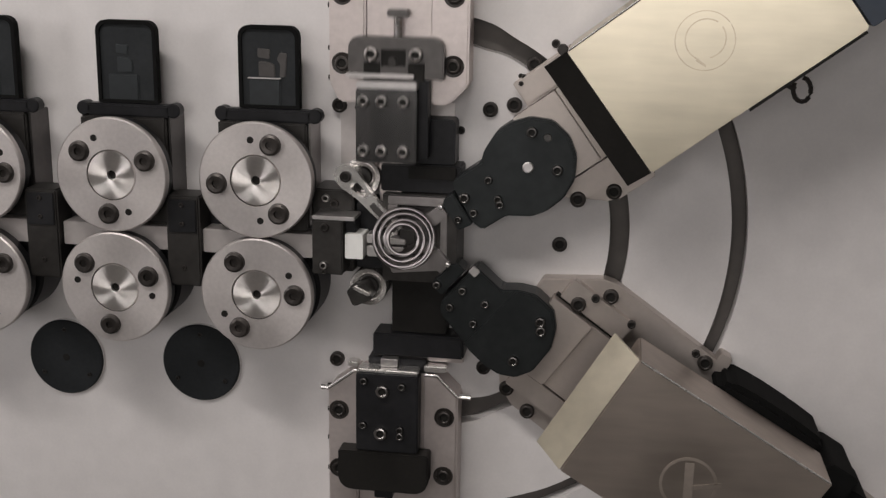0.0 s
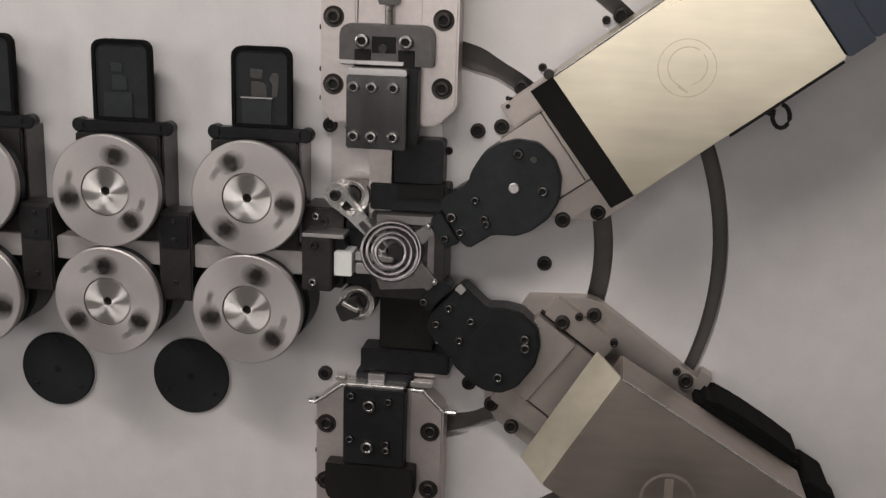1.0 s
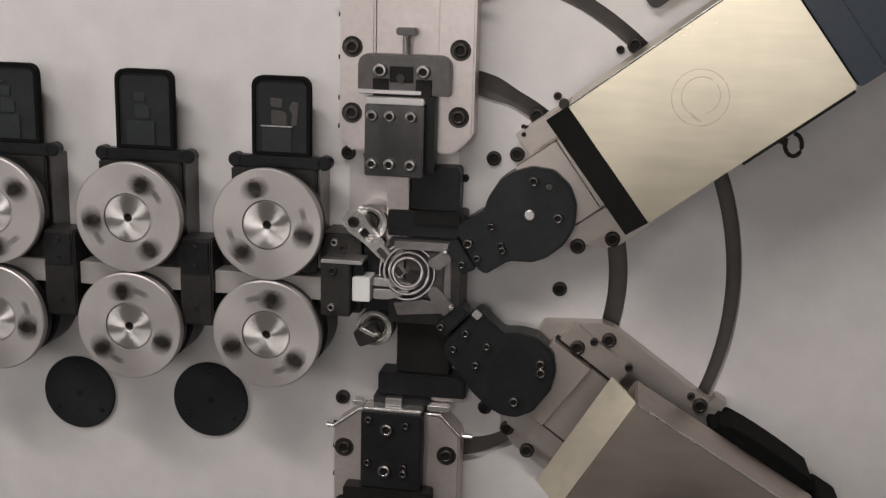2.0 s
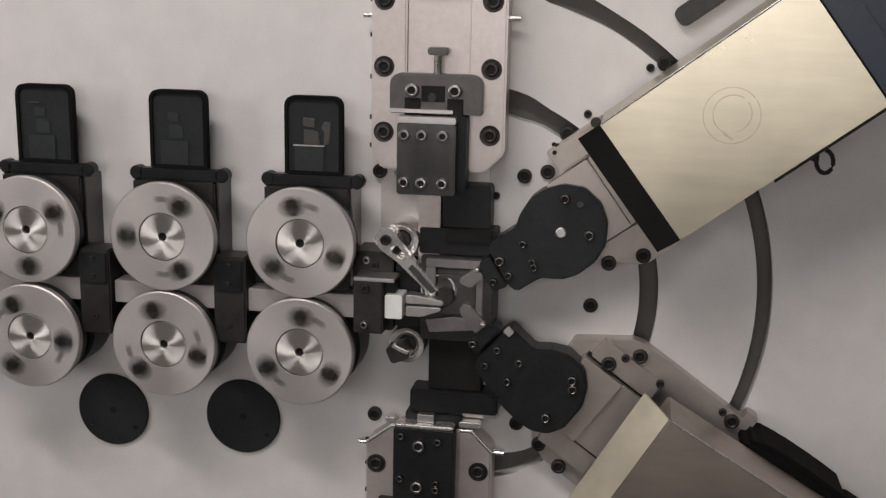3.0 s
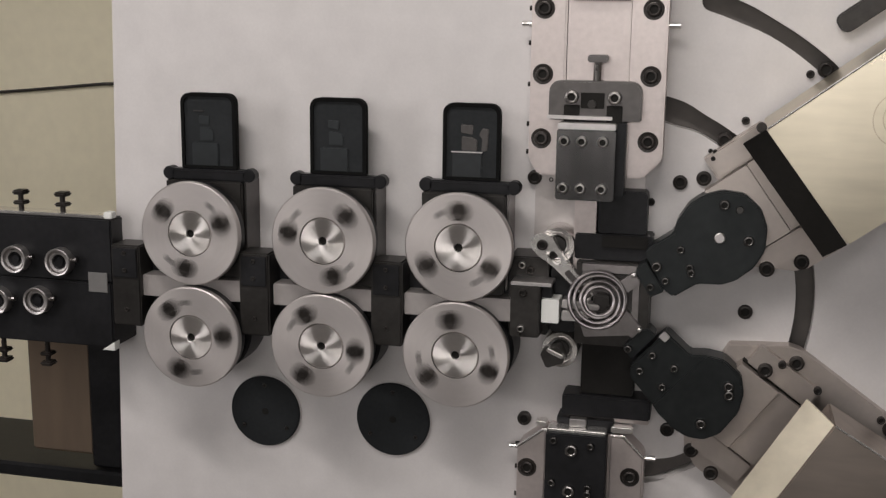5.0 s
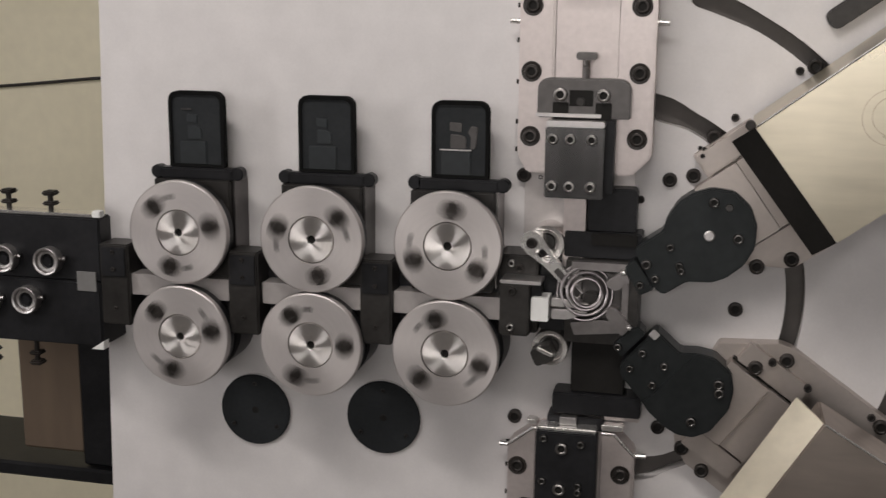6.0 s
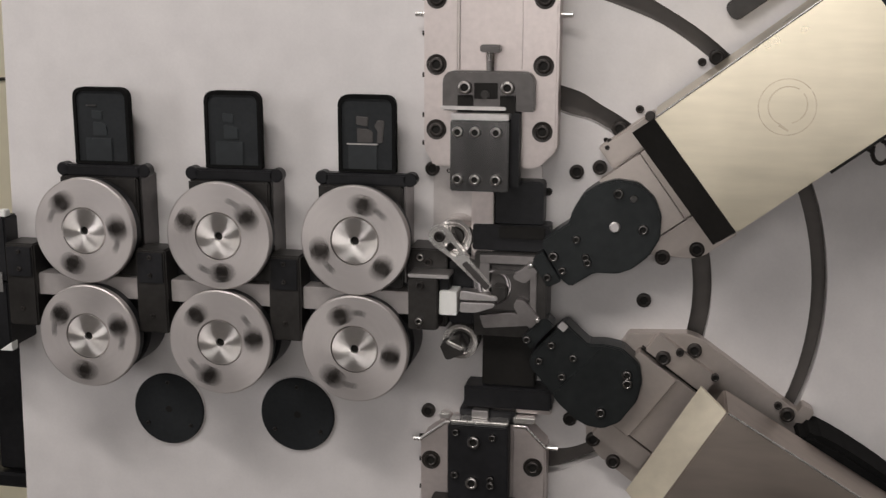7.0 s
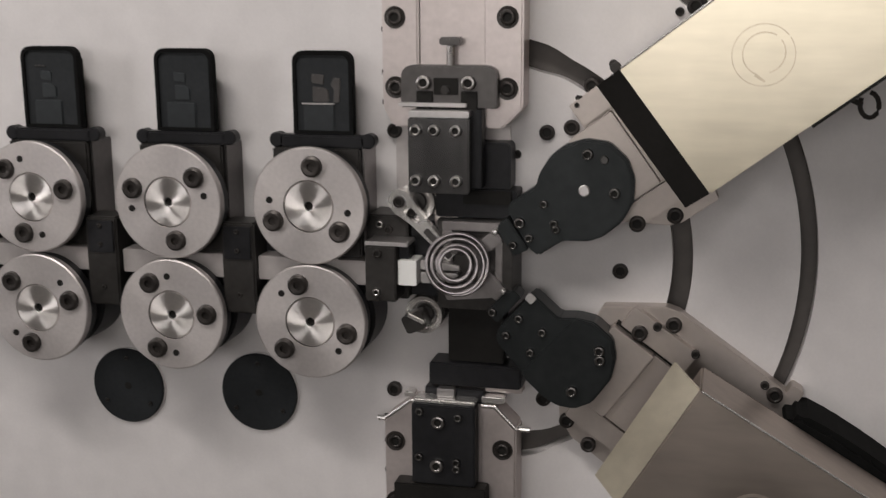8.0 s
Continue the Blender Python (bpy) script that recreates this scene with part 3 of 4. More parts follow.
part("mandrel", prism(bmesh.new(), [(-0.010, 0.000), (0.001, -0.008), (0.010, -0.001), (0.009, 0.012), (-0.006, 0.013)], -0.066, -0.0502, 0.0015), DARK, head, "dark half-round mandrel")

wg = thing("wire_outlet_guide", "dark steel wire outlet guide with two bolts", "guide")
part("back_block", prism(bmesh.new(), rect(-0.112, -0.064, -0.045, 0.050), -0.050, -0.0, 0.0015), DARK, wg)
part("front_block", prism(bmesh.new(), rect(-0.104, -0.069, -0.040, 0.022), -0.084, -0.0502, 0.0015), DARK, wg)
part("top_ledge", prism(bmesh.new(), rect(-0.104, -0.056, 0.0222, 0.0265), -0.083, -0.0502, 0.0006), STEEL, wg, "bright top edge")
part("side_cheek", prism(bmesh.new(), rect(-0.0685, -0.057, 0.006, 0.0218), -0.072, -0.0502, 0.001), BLACK, wg)
for x, y, z, m in ((-0.089, -0.084, 0.014, B_SMALL), (-0.0905, -0.084, -0.029, Z_TINY), (-0.0905, -0.084, -0.037, B_TINY), (-0.096, -0.050, 0.040, Z_TINY), (-0.086, -0.050, 0.034, B_SMALL)):
    bolt(wg, m, x, y, z)
tipb = thing("ceramic_wire_guide", "small white square ceramic wire guide", "guide")
part("block", prism(bmesh.new(), rounded(-0.0675, -0.0470, -0.0215, 0.0065, 0.0015), -0.080, -0.0502, 0.001), CERAMIC, tipb)
noz = thing("wire_nozzle", "bright steel wire nozzle bars beside the ceramic guide", "nozzle")
part("upper_bar", prism(bmesh.new(), [(-0.0450, -0.0050), (-0.0450, 0.0055), (-0.036, 0.0055), (-0.001, 0.0005), (-0.001, -0.0050)], -0.070, -0.052, 0.0012), STEEL, noz)
part("lower_bar", prism(bmesh.new(), [(-0.0450, -0.0205), (-0.0450, -0.0078), (-0.003, -0.0078), (-0.004, -0.0120), (-0.026, -0.0200)], -0.070, -0.052, 0.0012), STEEL, noz)
feed = thing("feed_wire", "bright round spring wire running through the guides", "wire")
part("wire", tube(bmesh.new(), [(-0.646, -0.050, -0.0150), (-0.40, -0.050, -0.0150), (-0.11, -0.052, -0.0110), (-0.045, -0.060, -0.0064), (0.002, -0.061, -0.0064)], 0.0016), WIRE, feed)


def pin(x, z, r, upper):
    ob = thing("guide_pin_holder", "polished steel pin holder with a slotted lever" if upper else "polished steel pin holder with a dark slanted screw", "pin holder")
    barrel = part("barrel", lathe(bmesh.new(), [(0, -0.036), (r * 0.56, -0.036), (r * 0.58, -0.041), (r * 0.68, -0.0415), (r * 0.70, -0.038), (r * 0.79, -0.038), (r * 0.81, -0.044), (r * 0.97, -0.044), (r, -0.042), (r, 0.0)], 48, x, z), HUB, ob, "polished ringed barrel", True)
    part("core", lathe(bmesh.new(), [(0, -0.0395), (r * 0.46, -0.0395), (r * 0.54, -0.0355)], 32, x, z), DARK, barrel, smooth=True)
    if upper:
        a = -46
        ox, oz = -0.0715, 0.0670
        lv = bmesh.new()
        edges = []
        for pts in (turn([(-0.011, -0.0090), (-0.004, -0.0130), (0.006, -0.0130), (0.028, -0.0085), (0.084, -0.0056), (0.084, 0.0056), (0.028, 0.0085), (0.006, 0.0130), (-0.004, 0.0130), (-0.011, 0.0090), (-0.0145, 0.0)], a, ox, oz),
                    turn(rounded(0.008, 0.030, -0.0050, 0.0050, 0.0045), a, ox, oz)):
            vs = [lv.verts.new((px, -0.057, pz)) for px, pz in pts]
            edges += [lv.edges.new((p, q)) for p, q in zip(vs, vs[1:] + vs[:1])]
        bmesh.ops.triangle_fill(lv, use_beauty=True, edges=edges)
        out = bmesh.ops.extrude_face_region(lv, geom=lv.faces[:])
        for v in out["geom"]:
            if isinstance(v, bmesh.types.BMVert):
                v.co.y = -0.047
        bmesh.ops.recalc_face_normals(lv, faces=lv.faces[:])
        part("lever", lv, EDGE, ob, "polished slotted lever")
        part("lever_boss", lathe(bmesh.new(), [(0, -0.0468), (0.011, -0.0468), (0.012, -0.044), (0.0125, -0.038)], 28, ox + 0.004, oz - 0.002), EDGE, ob, smooth=True)
        part("tool_shaft", prism(bmesh.new(), turn(rect(0.042, 0.083, -0.0036, 0.0036), a, ox, oz), -0.0590, -0.0572, 0.0008), CLAMP, ob)
        bolt(ob, B_MID, ox, -0.057, oz)
        bolt(ob, B_SMALL, ox + 0.0125, -0.050, oz - 0.0125)
    else:
        part("slanted_screw", prism(bmesh.new(), turn(rounded(-0.0125, 0.0125, -0.0105, 0.0105, 0.004), 24, x - 0.006, z - 0.004), -0.064, -0.0416, 0.002), DARK, ob, "dark slanted screw head")
        part("screw_band", prism(bmesh.new(), turn(rect(-0.009, 0.012, 0.0015, 0.0068), -24, x - 0.006, z - 0.002), -0.0660, -0.0600, 0.0012), EDGE, ob)


pin(-0.0570, 0.0640, 0.0220, True)
pin(-0.0490, -0.064, 0.0220, False)


# ---- the two slanting coiling arms, their slides and covers ----
def coiling_arm(upper):
    deg = 33.0 if upper else -41.5
    ob = thing("coiling_arm", "blued steel coiling tool arm with round head and socket bolts", "tool arm", group="coiling arms")
    R = lambda pts: turn(pts, deg)
    if upper:
        body = [(0.0765, -0.0340), (0.1080, -0.0335), (0.1310, -0.0480), (0.1476, -0.0515), (0.1723, -0.0485), (0.1930, -0.0370), (0.2080, -0.0158), (0.2127, 0.0062), (0.2060, 0.0308), (0.1867, 0.0469), (0.1652, 0.0525), (0.1453, 0.0511), (0.1243, 0.0409), (0.1147, 0.0316), (0.0781, 0.0303), (0.0735, 0.0240), (0.0713, -0.0224)]
    else:
        body = [(0.0860, -0.0410), (0.1282, -0.0468), (0.1387, -0.0500), (0.1656, -0.0505), (0.1828, -0.0466), (0.1983, -0.0355), (0.2066, -0.0162), (0.2030, 0.0180), (0.1908, 0.0393), (0.1734, 0.0530), (0.1472, 0.0530), (0.1294, 0.0424), (0.1158, 0.0290), (0.0777, 0.0290), (0.0762, 0.0180), (0.0752, -0.0216), (0.0781, -0.0330)]
    head = [p for p in body if p[0] > 0.125]
    part("body", prism(bmesh.new(), R(body), -0.0545, -0.022, 0.002), ARM, ob)
    part("head_plate", prism(bmesh.new(), R([(u - 0.0012, v * 0.975) for u, v in head]), -0.0580, -0.0546, 0.0016), ARM, ob)
    part("tip_block", prism(bmesh.new(), R([(0.0540, -0.0205), (0.0712, -0.0224), (0.0712, 0.0185), (0.0590, 0.0185), (0.0540, 0.0120)]), -0.060, -0.030, 0.0015), ARM, ob)
    finger = [(0.0254, 0.0095), (0.0300, 0.0135), (0.0535, 0.0145), (0.0538, 0.0000), (0.0339, -0.0029)] if upper else [(0.0200, 0.0030), (0.0180, 0.0120), (0.0250, 0.0165), (0.0535, 0.0135), (0.0535, -0.0035), (0.0360, -0.0030)]
    part("coiling_point", prism(bmesh.new(), R(finger), -0.064, -0.050, 0.0015), FRAME, ob, "ground steel coiling point")
    tip = R([(0.0520, 0.0125 if upper else 0.0105)])[0]
    # pale bump added for the bright spot of light on the finger
    part("finger_screw", lathe(bmesh.new(), [(0, -0.0668), (0.0022, -0.0664), (0.0034, -0.0645), (0.0034, -0.060)], 16, *tip), EDGE, ob, "small pale bump for a glint", True)
    if upper:
        bolts = ((0.1806, 0.0319, D_MID), (0.183, -0.0175, D_MID), (0.112, 0.0108, D_SMALL), (0.110, -0.0128, D_SMALL), (0.1085, -0.019, D_SMALL), (0.0785, 0.007, D_MID), (0.0785, -0.0124, D_SMALL), (0.0606, -0.0095, D_SMALL))
        part("dowel", lathe(bmesh.new(), [(0, -0.0605), (0.0050, -0.0605), (0.0062, -0.0595), (0.0062, -0.055)], 24, *R([(0.157, 0.001)])[0]), STEEL, ob, "bright dowel pin", True)
        part("small_dowel", lathe(bmesh.new(), [(0, -0.0590), (0.0040, -0.0590), (0.0046, -0.0580), (0.0046, -0.055)], 20, *R([(0.192, 0.018)])[0]), RIM, ob, smooth=True)
    else:
        bolts = ((0.059, -0.0157, D_SMALL), (0.085, -0.0023, D_SMALL), (0.0877, -0.0266, D_SMALL), (0.1137, 0.0044, D_SMALL), (0.1198, -0.022, D_SMALL), (0.1714, 0.0342, D_MID), (0.179, 0.027, D_MID), (0.1815, -0.021, D_MID))
        part("top_lug", prism(bmesh.new(), R([(0.074, 0.0195), (0.084, 0.0195), (0.084, 0.0285), (0.074, 0.0285)]), -0.0590, -0.0546, 0.0008), STEEL, ob, "bright ground lug")
    for u, v, m in bolts:
        x, z = R([(u, v)])[0]
        yy = -0.060 if u < 0.0735 else (-0.0580 if u > 0.13 else -0.0545)
        bolt(ob, m, x, yy, z)
    return ob


coiling_arm(True)
coiling_arm(False)


def slanted_slide(upper):
    deg = 36.0 if upper else -36.0
    s = 1 if upper else -1
    ob = thing("slanted_slide_base", "light grey ground slide base bolted over the curved slots", "slide", group="slanted slide bases")
    R = lambda pts: turn([(u, v * s) for u, v in pts], deg)
    part("base_plate", prism(bmesh.new(), R([(0.150, -0.049), (0.204, -0.092), (0.217, -0.0965), (0.262, -0.0965), (0.270, -0.060), (0.80, -0.060), (0.80, 0.058), (0.264, 0.058), (0.264, 0.0755), (0.188, 0.0755), (0.188, 0.040), (0.160, 0.040)]) if upper else R([(0.215, 0.0965), (0.190, 0.085), (0.160, 0.050), (0.150, -0.049), (0.204, -0.092), (0.217, -0.0965), (0.376, -0.0985), (0.376, -0.0805), (0.80, -0.0805), (0.80, 0.100)]), -0.020, 0.0, 0.001), BASE, ob)
    part("guide_rail", prism(bmesh.new(), R(rect(0.176, 0.262, -0.0745, -0.0485)), -0.034, -0.0202, 0.001), BASE, ob)
    part("guide_rail", prism(bmesh.new(), R(rect(0.192, 0.262, 0.0485, 0.0745)), -0.034, -0.0202, 0.001), BASE, ob)
    if not upper:
        # dark strip laid in the gap in place of its shade
        part("seal_strip", prism(bmesh.new(), R(rect(0.172, 0.256, -0.0483, -0.0454)), -0.0300, -0.0202, 0), BLACK_AND_SHADE, ob, "dark strip for the shade in the gap")
    part("slide_table", prism(bmesh.new(), R(rect(0.170, 0.225, -0.0452, 0.0452)), -0.044, -0.0202, 0.001), BASE, ob)
    part("table_step", prism(bmesh.new(), R(rect(0.2255, 0.262, -0.0452, 0.0452)), -0.038, -0.0202, 0.001), BASE, ob)
    pts = [(0.1975, -0.0545, B_BIG), (0.222, -0.0815, B_BIG), (0.199, 0.083, B_BIG), (0.235, 0.090, B_BIG), (0.353, -0.088, B_BIG), (0.258, -0.0738, B_SMALL), (0.338, -0.090, B_SMALL), (0.208, -0.072, B_SMALL)]
    if upper:
        pts = [(0.179, -0.0695, B_BIG), (0.215, -0.086, B_BIG), (0.218, 0.079, B_BIG), (0.353, 0.084, B_BIG), (0.337, 0.089, B_SMALL), (0.198, 0.071, B_TINY), (0.203, 0.075, B_TINY), (0.198, 0.077, B_TINY), (0.250, 0.0845, B_SMALL)]
    for u, v, m in pts:
        x, z = R([(u, v)])[0]
        on_rail = 0.176 < u < 0.262 and 0.046 < abs(v) < 0.0745
        bolt(ob, m, x, -0.034 if on_rail else (0.0 if upper and v > 0.0755 else -0.020), z)
    return ob


slanted_slide(True)
slanted_slide(False)


HOOK = (0.165, -0.0975)


def slide_cover(upper):
    deg = 37.3 if upper else -30.8
    s = 1 if upper else -1
    ob = thing("slide_cover", "folded brushed steel slide cover, front lip blackened for shade" if upper else "folded brushed steel slide cover with a sloping bright front lip", "cover", group="slide covers")
    U0, U1, U2, V0, V1, YF, YL, YB = (0.240, 0.2685, 0.514, -0.0785, 0.0705, -0.134, -0.120, -0.0205) if upper else (0.2388, 0.2705, 0.507, -0.0962, 0.0553, -0.154, -0.1205, -0.078)
    c, sn = math.cos(radians(deg)), math.sin(radians(deg))
    P = lambda u, v, y: (c * u - sn * v, y, sn * u + c * v)
    bm = bmesh.new()
    a = [bm.verts.new(P(u, v, y)) for u, v, y in ((U1, V0, YF), (U2, V0, YF), (U2, V1, YF), (U1, V1, YF))]
    b = [bm.verts.new(P(u, v, y)) for u, v, y in ((U1, V0, YB), (U2, V0, YB), (U2, V1, YB), (U1, V1, YB))]
    bm.faces.new(a)
    for i, j in ((0, 1), (1, 2), (2, 3)):
        bm.faces.new((a[i], a[j], b[j], b[i]))
    bm.faces.new((a[3], a[0], b[0], b[3]))
    bmesh.ops.recalc_face_normals(bm, faces=bm.faces[:])
    bmesh.ops.bevel(bm, geom=bm.edges[:], offset=0.0018, segments=2, affect="EDGES", clamp_overlap=True)
    part("shell", bm, COVER if upper else SHADED_COVER, ob)
    lip = bmesh.new()
    q = [lip.verts.new(P(*p)) for p in ((U1 - 0.0004, V0 + 0.0005, YF + 0.001), (U1 - 0.0004, V1 - 0.0005, YF + 0.001), (U0, V1 - 0.0005, YL), (U0, V0 + 0.0005, YL))]
    w = [lip.verts.new(P(*p)) for p in ((U1 - 0.0004, V0 + 0.0005, YF + 0.006), (U1 - 0.0004, V1 - 0.0005, YF + 0.006), (U0 + 0.002, V1 - 0.0005, YL + 0.004), (U0 + 0.002, V0 + 0.0005, YL + 0.004))]
    lip.faces.new(q)
    lip.faces.new(w[::-1])
    for i in range(4):
        lip.faces.new((q[i], w[i], w[(i + 1) % 4], q[(i + 1) % 4]))
    bmesh.ops.recalc_face_normals(lip, faces=lip.faces[:])
    # upper lip is coloured black for the shade on its sloping face
    part("front_lip", lip, BLACK_AND_SHADE if upper else COVER, ob, "front lip blackened for shade" if upper else "bright sloping front lip")
    if upper:
        knob = part("lip_screw", lathe(bmesh.new(), [(0, -0.004), (0.0045, -0.004), (0.0055, -0.002), (0.0055, 0.004)], 18), BOLT, ob, smooth=True)
        knob.location = P(U1 - 0.003, V1 + 0.003, YF + 0.012)
    thing_emblem(ob, P, U1, s, YF)
    # pale bar laid on the fold stands for its bright edge highlight
    part("folded_edge_glint", tube(bmesh.new(), [P(U1 + 0.002, V1 - 0.0006, YF + 0.0006), P(U2 - 0.002, V1 - 0.0006, YF + 0.0006)], 0.0012, 8), EDGE, ob, "pale bar for the glint on the fold")
    if not upper:
        # black block added in the shaded gap to carry the cover
        part("cover_carrier", prism_on(P, U1 + 0.020, U2 - 0.004, V0 + 0.012, V1 - 0.016, -0.0790, -0.0205), SOOT, ob, "dull black carrier under the cover")
    if upper:
        # an oval wire loop hanging from the cover's lower edge on a short stem
        cu, cv = U1 + HOOK[0], HOOK[1]
        loop = [P(cu - 0.0075 * math.cos(q2) - 0.0060 * math.sin(q2), cv + 0.0042 * math.cos(q2) - 0.0105 * math.sin(q2), -0.100) for q2 in (radians(d) for d in range(-40, 285, 25))]
        part("pull_hook", tube(bmesh.new(), loop, 0.0024, 8), BOLT, ob, "dark wire pull hook")
        part("hook_stem", tube(bmesh.new(), [P(cu - 0.014, V0 + 0.001, -0.100), P(cu - 0.005, cv + 0.004, -0.100)], 0.0026, 8), DARK, ob)
        part("edge_seal", prism_on(P, U1 + 0.112, U2 - 0.004, V0 - 0.0030, V0 - 0.0002, -0.1335, -0.06), BLACK_AND_SHADE, ob, "black edge seal")
    return ob


def prism_on(P, u0, u1, v0, v1, yf, yb):
    bm = bmesh.new()
    f = [bm.verts.new(P(u, v, yf)) for u, v in ((u0, v0), (u1, v0), (u1, v1), (u0, v1))]
    b = [bm.verts.new(P(u, v, yb)) for u, v in ((u0, v0), (u1, v0), (u1, v1), (u0, v1))]
    bm.faces.new(f)
    bm.faces.new(b[::-1])
    for i in range(4):
        bm.faces.new((f[i], b[i], b[(i + 1) % 4], f[(i + 1) % 4]))
    bmesh.ops.recalc_face_normals(bm, faces=bm.faces[:])
    return bm


def arc_band(cx, cz, r0, r1, a0, a1, n=36):
    arc = [radians(a0 + (a1 - a0) * k / n) for k in range(n + 1)]
    return [(cx + r1 * math.cos(q), cz + r1 * math.sin(q)) for q in arc] + [(cx + r0 * math.cos(q), cz + r0 * math.sin(q)) for q in reversed(arc)]


def thing_emblem(ob, P, u1, s, yf):
    """A faint emblem: a broken ring with plain strokes."""
    cu, cv = (u1 + 0.1145, 0.001) if s > 0 else (u1 + 0.118, -0.030)
    cx, _, cz = P(cu, cv, yf)
    if s > 0:
        ring = part("emblem_ring", prism(bmesh.new(), arc_band(cx, cz, 0.0281, 0.0293, 40, 395), yf - 0.0003, yf + 0.001, 0), STAMP, ob, "faint brownish round emblem")
        part("emblem_stroke", prism(bmesh.new(), arc_band(cx + 0.001, cz + 0.001, 0.0192, 0.0206, 60, 250, 24), yf - 0.0003, yf + 0.001, 0), STAMP, ring)
        part("emblem_stroke", prism(bmesh.new(), arc_band(cx + 0.001, cz + 0.002, 0.0180, 0.0194, 285, 400, 20), yf - 0.0003, yf + 0.001, 0), STAMP, ring)
        part("emblem_stroke", prism(bmesh.new(), [(cx - 0.008, cz - 0.0195), (cx + 0.002, cz - 0.0255), (cx + 0.003, cz - 0.0235), (cx - 0.006, cz - 0.0170)], yf - 0.0003, yf + 0.001, 0), STAMP, ring)
    else:
        ring = part("emblem_ring", prism(bmesh.new(), arc_band(cx, cz, 0.0270, 0.0302, 3, 357), yf - 0.0003, yf + 0.001, 0), ETCH, ob, "faint pale round emblem")
        part("emblem_stroke", prism(bmesh.new(), rect(cx - 0.0045, cx + 0.0050, cz - 0.024, cz + 0.024), yf - 0.0004, yf + 0.001, 0), ETCH, ring)
        part("emblem_stroke", prism(bmesh.new(), [(cx + 0.0055, cz - 0.006), (cx + 0.034, cz - 0.001), (cx + 0.034, cz + 0.004), (cx + 0.0055, cz - 0.001)], yf - 0.0003, yf + 0.001, 0), ETCH, ring)


slide_cover(True)
slide_cover(False)


def servo(upper):
    deg, mid = (37.3, -0.004) if upper else (-30.8, -0.020)
    ob = thing("servo_motor", "dark blue servo motor behind the slide cover" if upper else "short black motor behind the lower slide cover", "motor", group="servo motors")
    R = lambda pts: turn([(u, v + mid) for u, v in pts], deg)
    if upper:
        part("flange", prism(bmesh.new(), R(rounded(0.5155, 0.545, -0.0745, 0.072, 0.003)), -0.140, -0.0205, 0.002), BLUE, ob)
        part("body", prism(bmesh.new(), R(rounded(0.5455, 0.74, -0.0735, 0.070, 0.004)), -0.137, -0.0205, 0.003), BLUE, ob)
    else:
        part("flange", prism(bmesh.new(), R(rounded(0.5090, 0.545, -0.074, 0.082, 0.005)), -0.110, -0.0205, 0.004), SOOT, ob)
        part("body", prism(bmesh.new(), R(rounded(0.5455, 0.575, -0.070, 0.066, 0.008)), -0.100, -0.0205, 0.006), SOOT, ob)


servo(True)
servo(False)

# a dull black block beside the lower cover
gh = thing("dark_gear_housing", "dull black block standing beside the lower slide cover", "machine unit")
part("body", prism(bmesh.new(), turn([(0.374, 0.0405), (0.508, 0.0405), (0.508, 0.0660), (0.467, 0.0690), (0.420, 0.0695), (0.386, 0.0665), (0.374, 0.0600)], -30.8), -0.072, 0.0, 0.010), SOOT, gh)
part("end_lug", prism(bmesh.new(), turn(rounded(0.368, 0.3835, 0.060, 0.076, 0.003), -30.8), -0.0215, 0.0, 0.001), BASE, gh, "small grey lug")
# a bar crossing the upper right behind the cover
br = thing("upper_slot_link", "dark link bar beside the upper slide cover", "link")
part("bar", prism(bmesh.new(), turn(rounded(0.390, 0.60, 0.105, 0.128, 0.008), 36.0), -0.012, 0.0, 0.002), DARK, br)

# ---- straightener and surroundings beyond the plate's edge ----
st = thing("wire_straightener", "black wire straightener block with bright ringed rollers", "straightener")
part("upper_body", prism(bmesh.new(), rect(-1.05, -0.630, -0.0155, 0.068), -0.060, -0.030, 0.002), BLACK, st)
part("lower_body", prism(bmesh.new(), rect(-1.05, -0.632, -0.103, -0.0165), -0.061, 0.06, 0.002), BLACK, st)
# pale strip puts the glint along the black body's top
part("top_edge", prism(bmesh.new(), rect(-1.05, -0.640, 0.0682, 0.0722), -0.058, -0.032, 0.0008), EDGE, st, "bright top edge")
part("end_tip", prism(bmesh.new(), rect(-0.6385, -0.6270, 0.0690, 0.0775), -0.0620, -0.050, 0.001), CERAMIC, st, "small white end tip")
part("end_tip", prism(bmesh.new(), [(-0.648, -0.106), (-0.630, -0.106), (-0.630, -0.094)], -0.0635, -0.050, 0.0006), CERAMIC, st, "small white end tip")
part("label_plate", prism(bmesh.new(), rect(-0.6640, -0.6370, -0.0285, -0.0025), -0.0625, -0.0612, 0.0003), LABEL, st, "small grey label plate")
for x, z in ((-0.765, 0.010), (-0.701, 0.010), (-0.795, -0.048), (-0.736, -0.044), (-0.829, 0.010), (-0.859, -0.048)):
    sr = part("straightening_roller", lathe(bmesh.new(), [(0.0098, -0.066), (0.0100, -0.0695), (0.0128, -0.0700), (0.0134, -0.0680), (0.0146, -0.0680), (0.0150, -0.0740), (0.0172, -0.0748), (0.0182, -0.0735), (0.0182, -0.0605)], 36, x, z), STEEL, st, "bright ringed roller", True)
    part("roller_core", lathe(bmesh.new(), [(0, -0.0675), (0.005, -0.0675), (0.0055, -0.0655), (0.0107, -0.0655)], 24, x, z), BLACK, sr, "dark roller core", True)
    part("roller_pin", tube(bmesh.new(), [(x + 0.017, -0.066, z + 0.003), (x + 0.0250, -0.066, z + 0.004)], 0.0036), ZINC, sr)
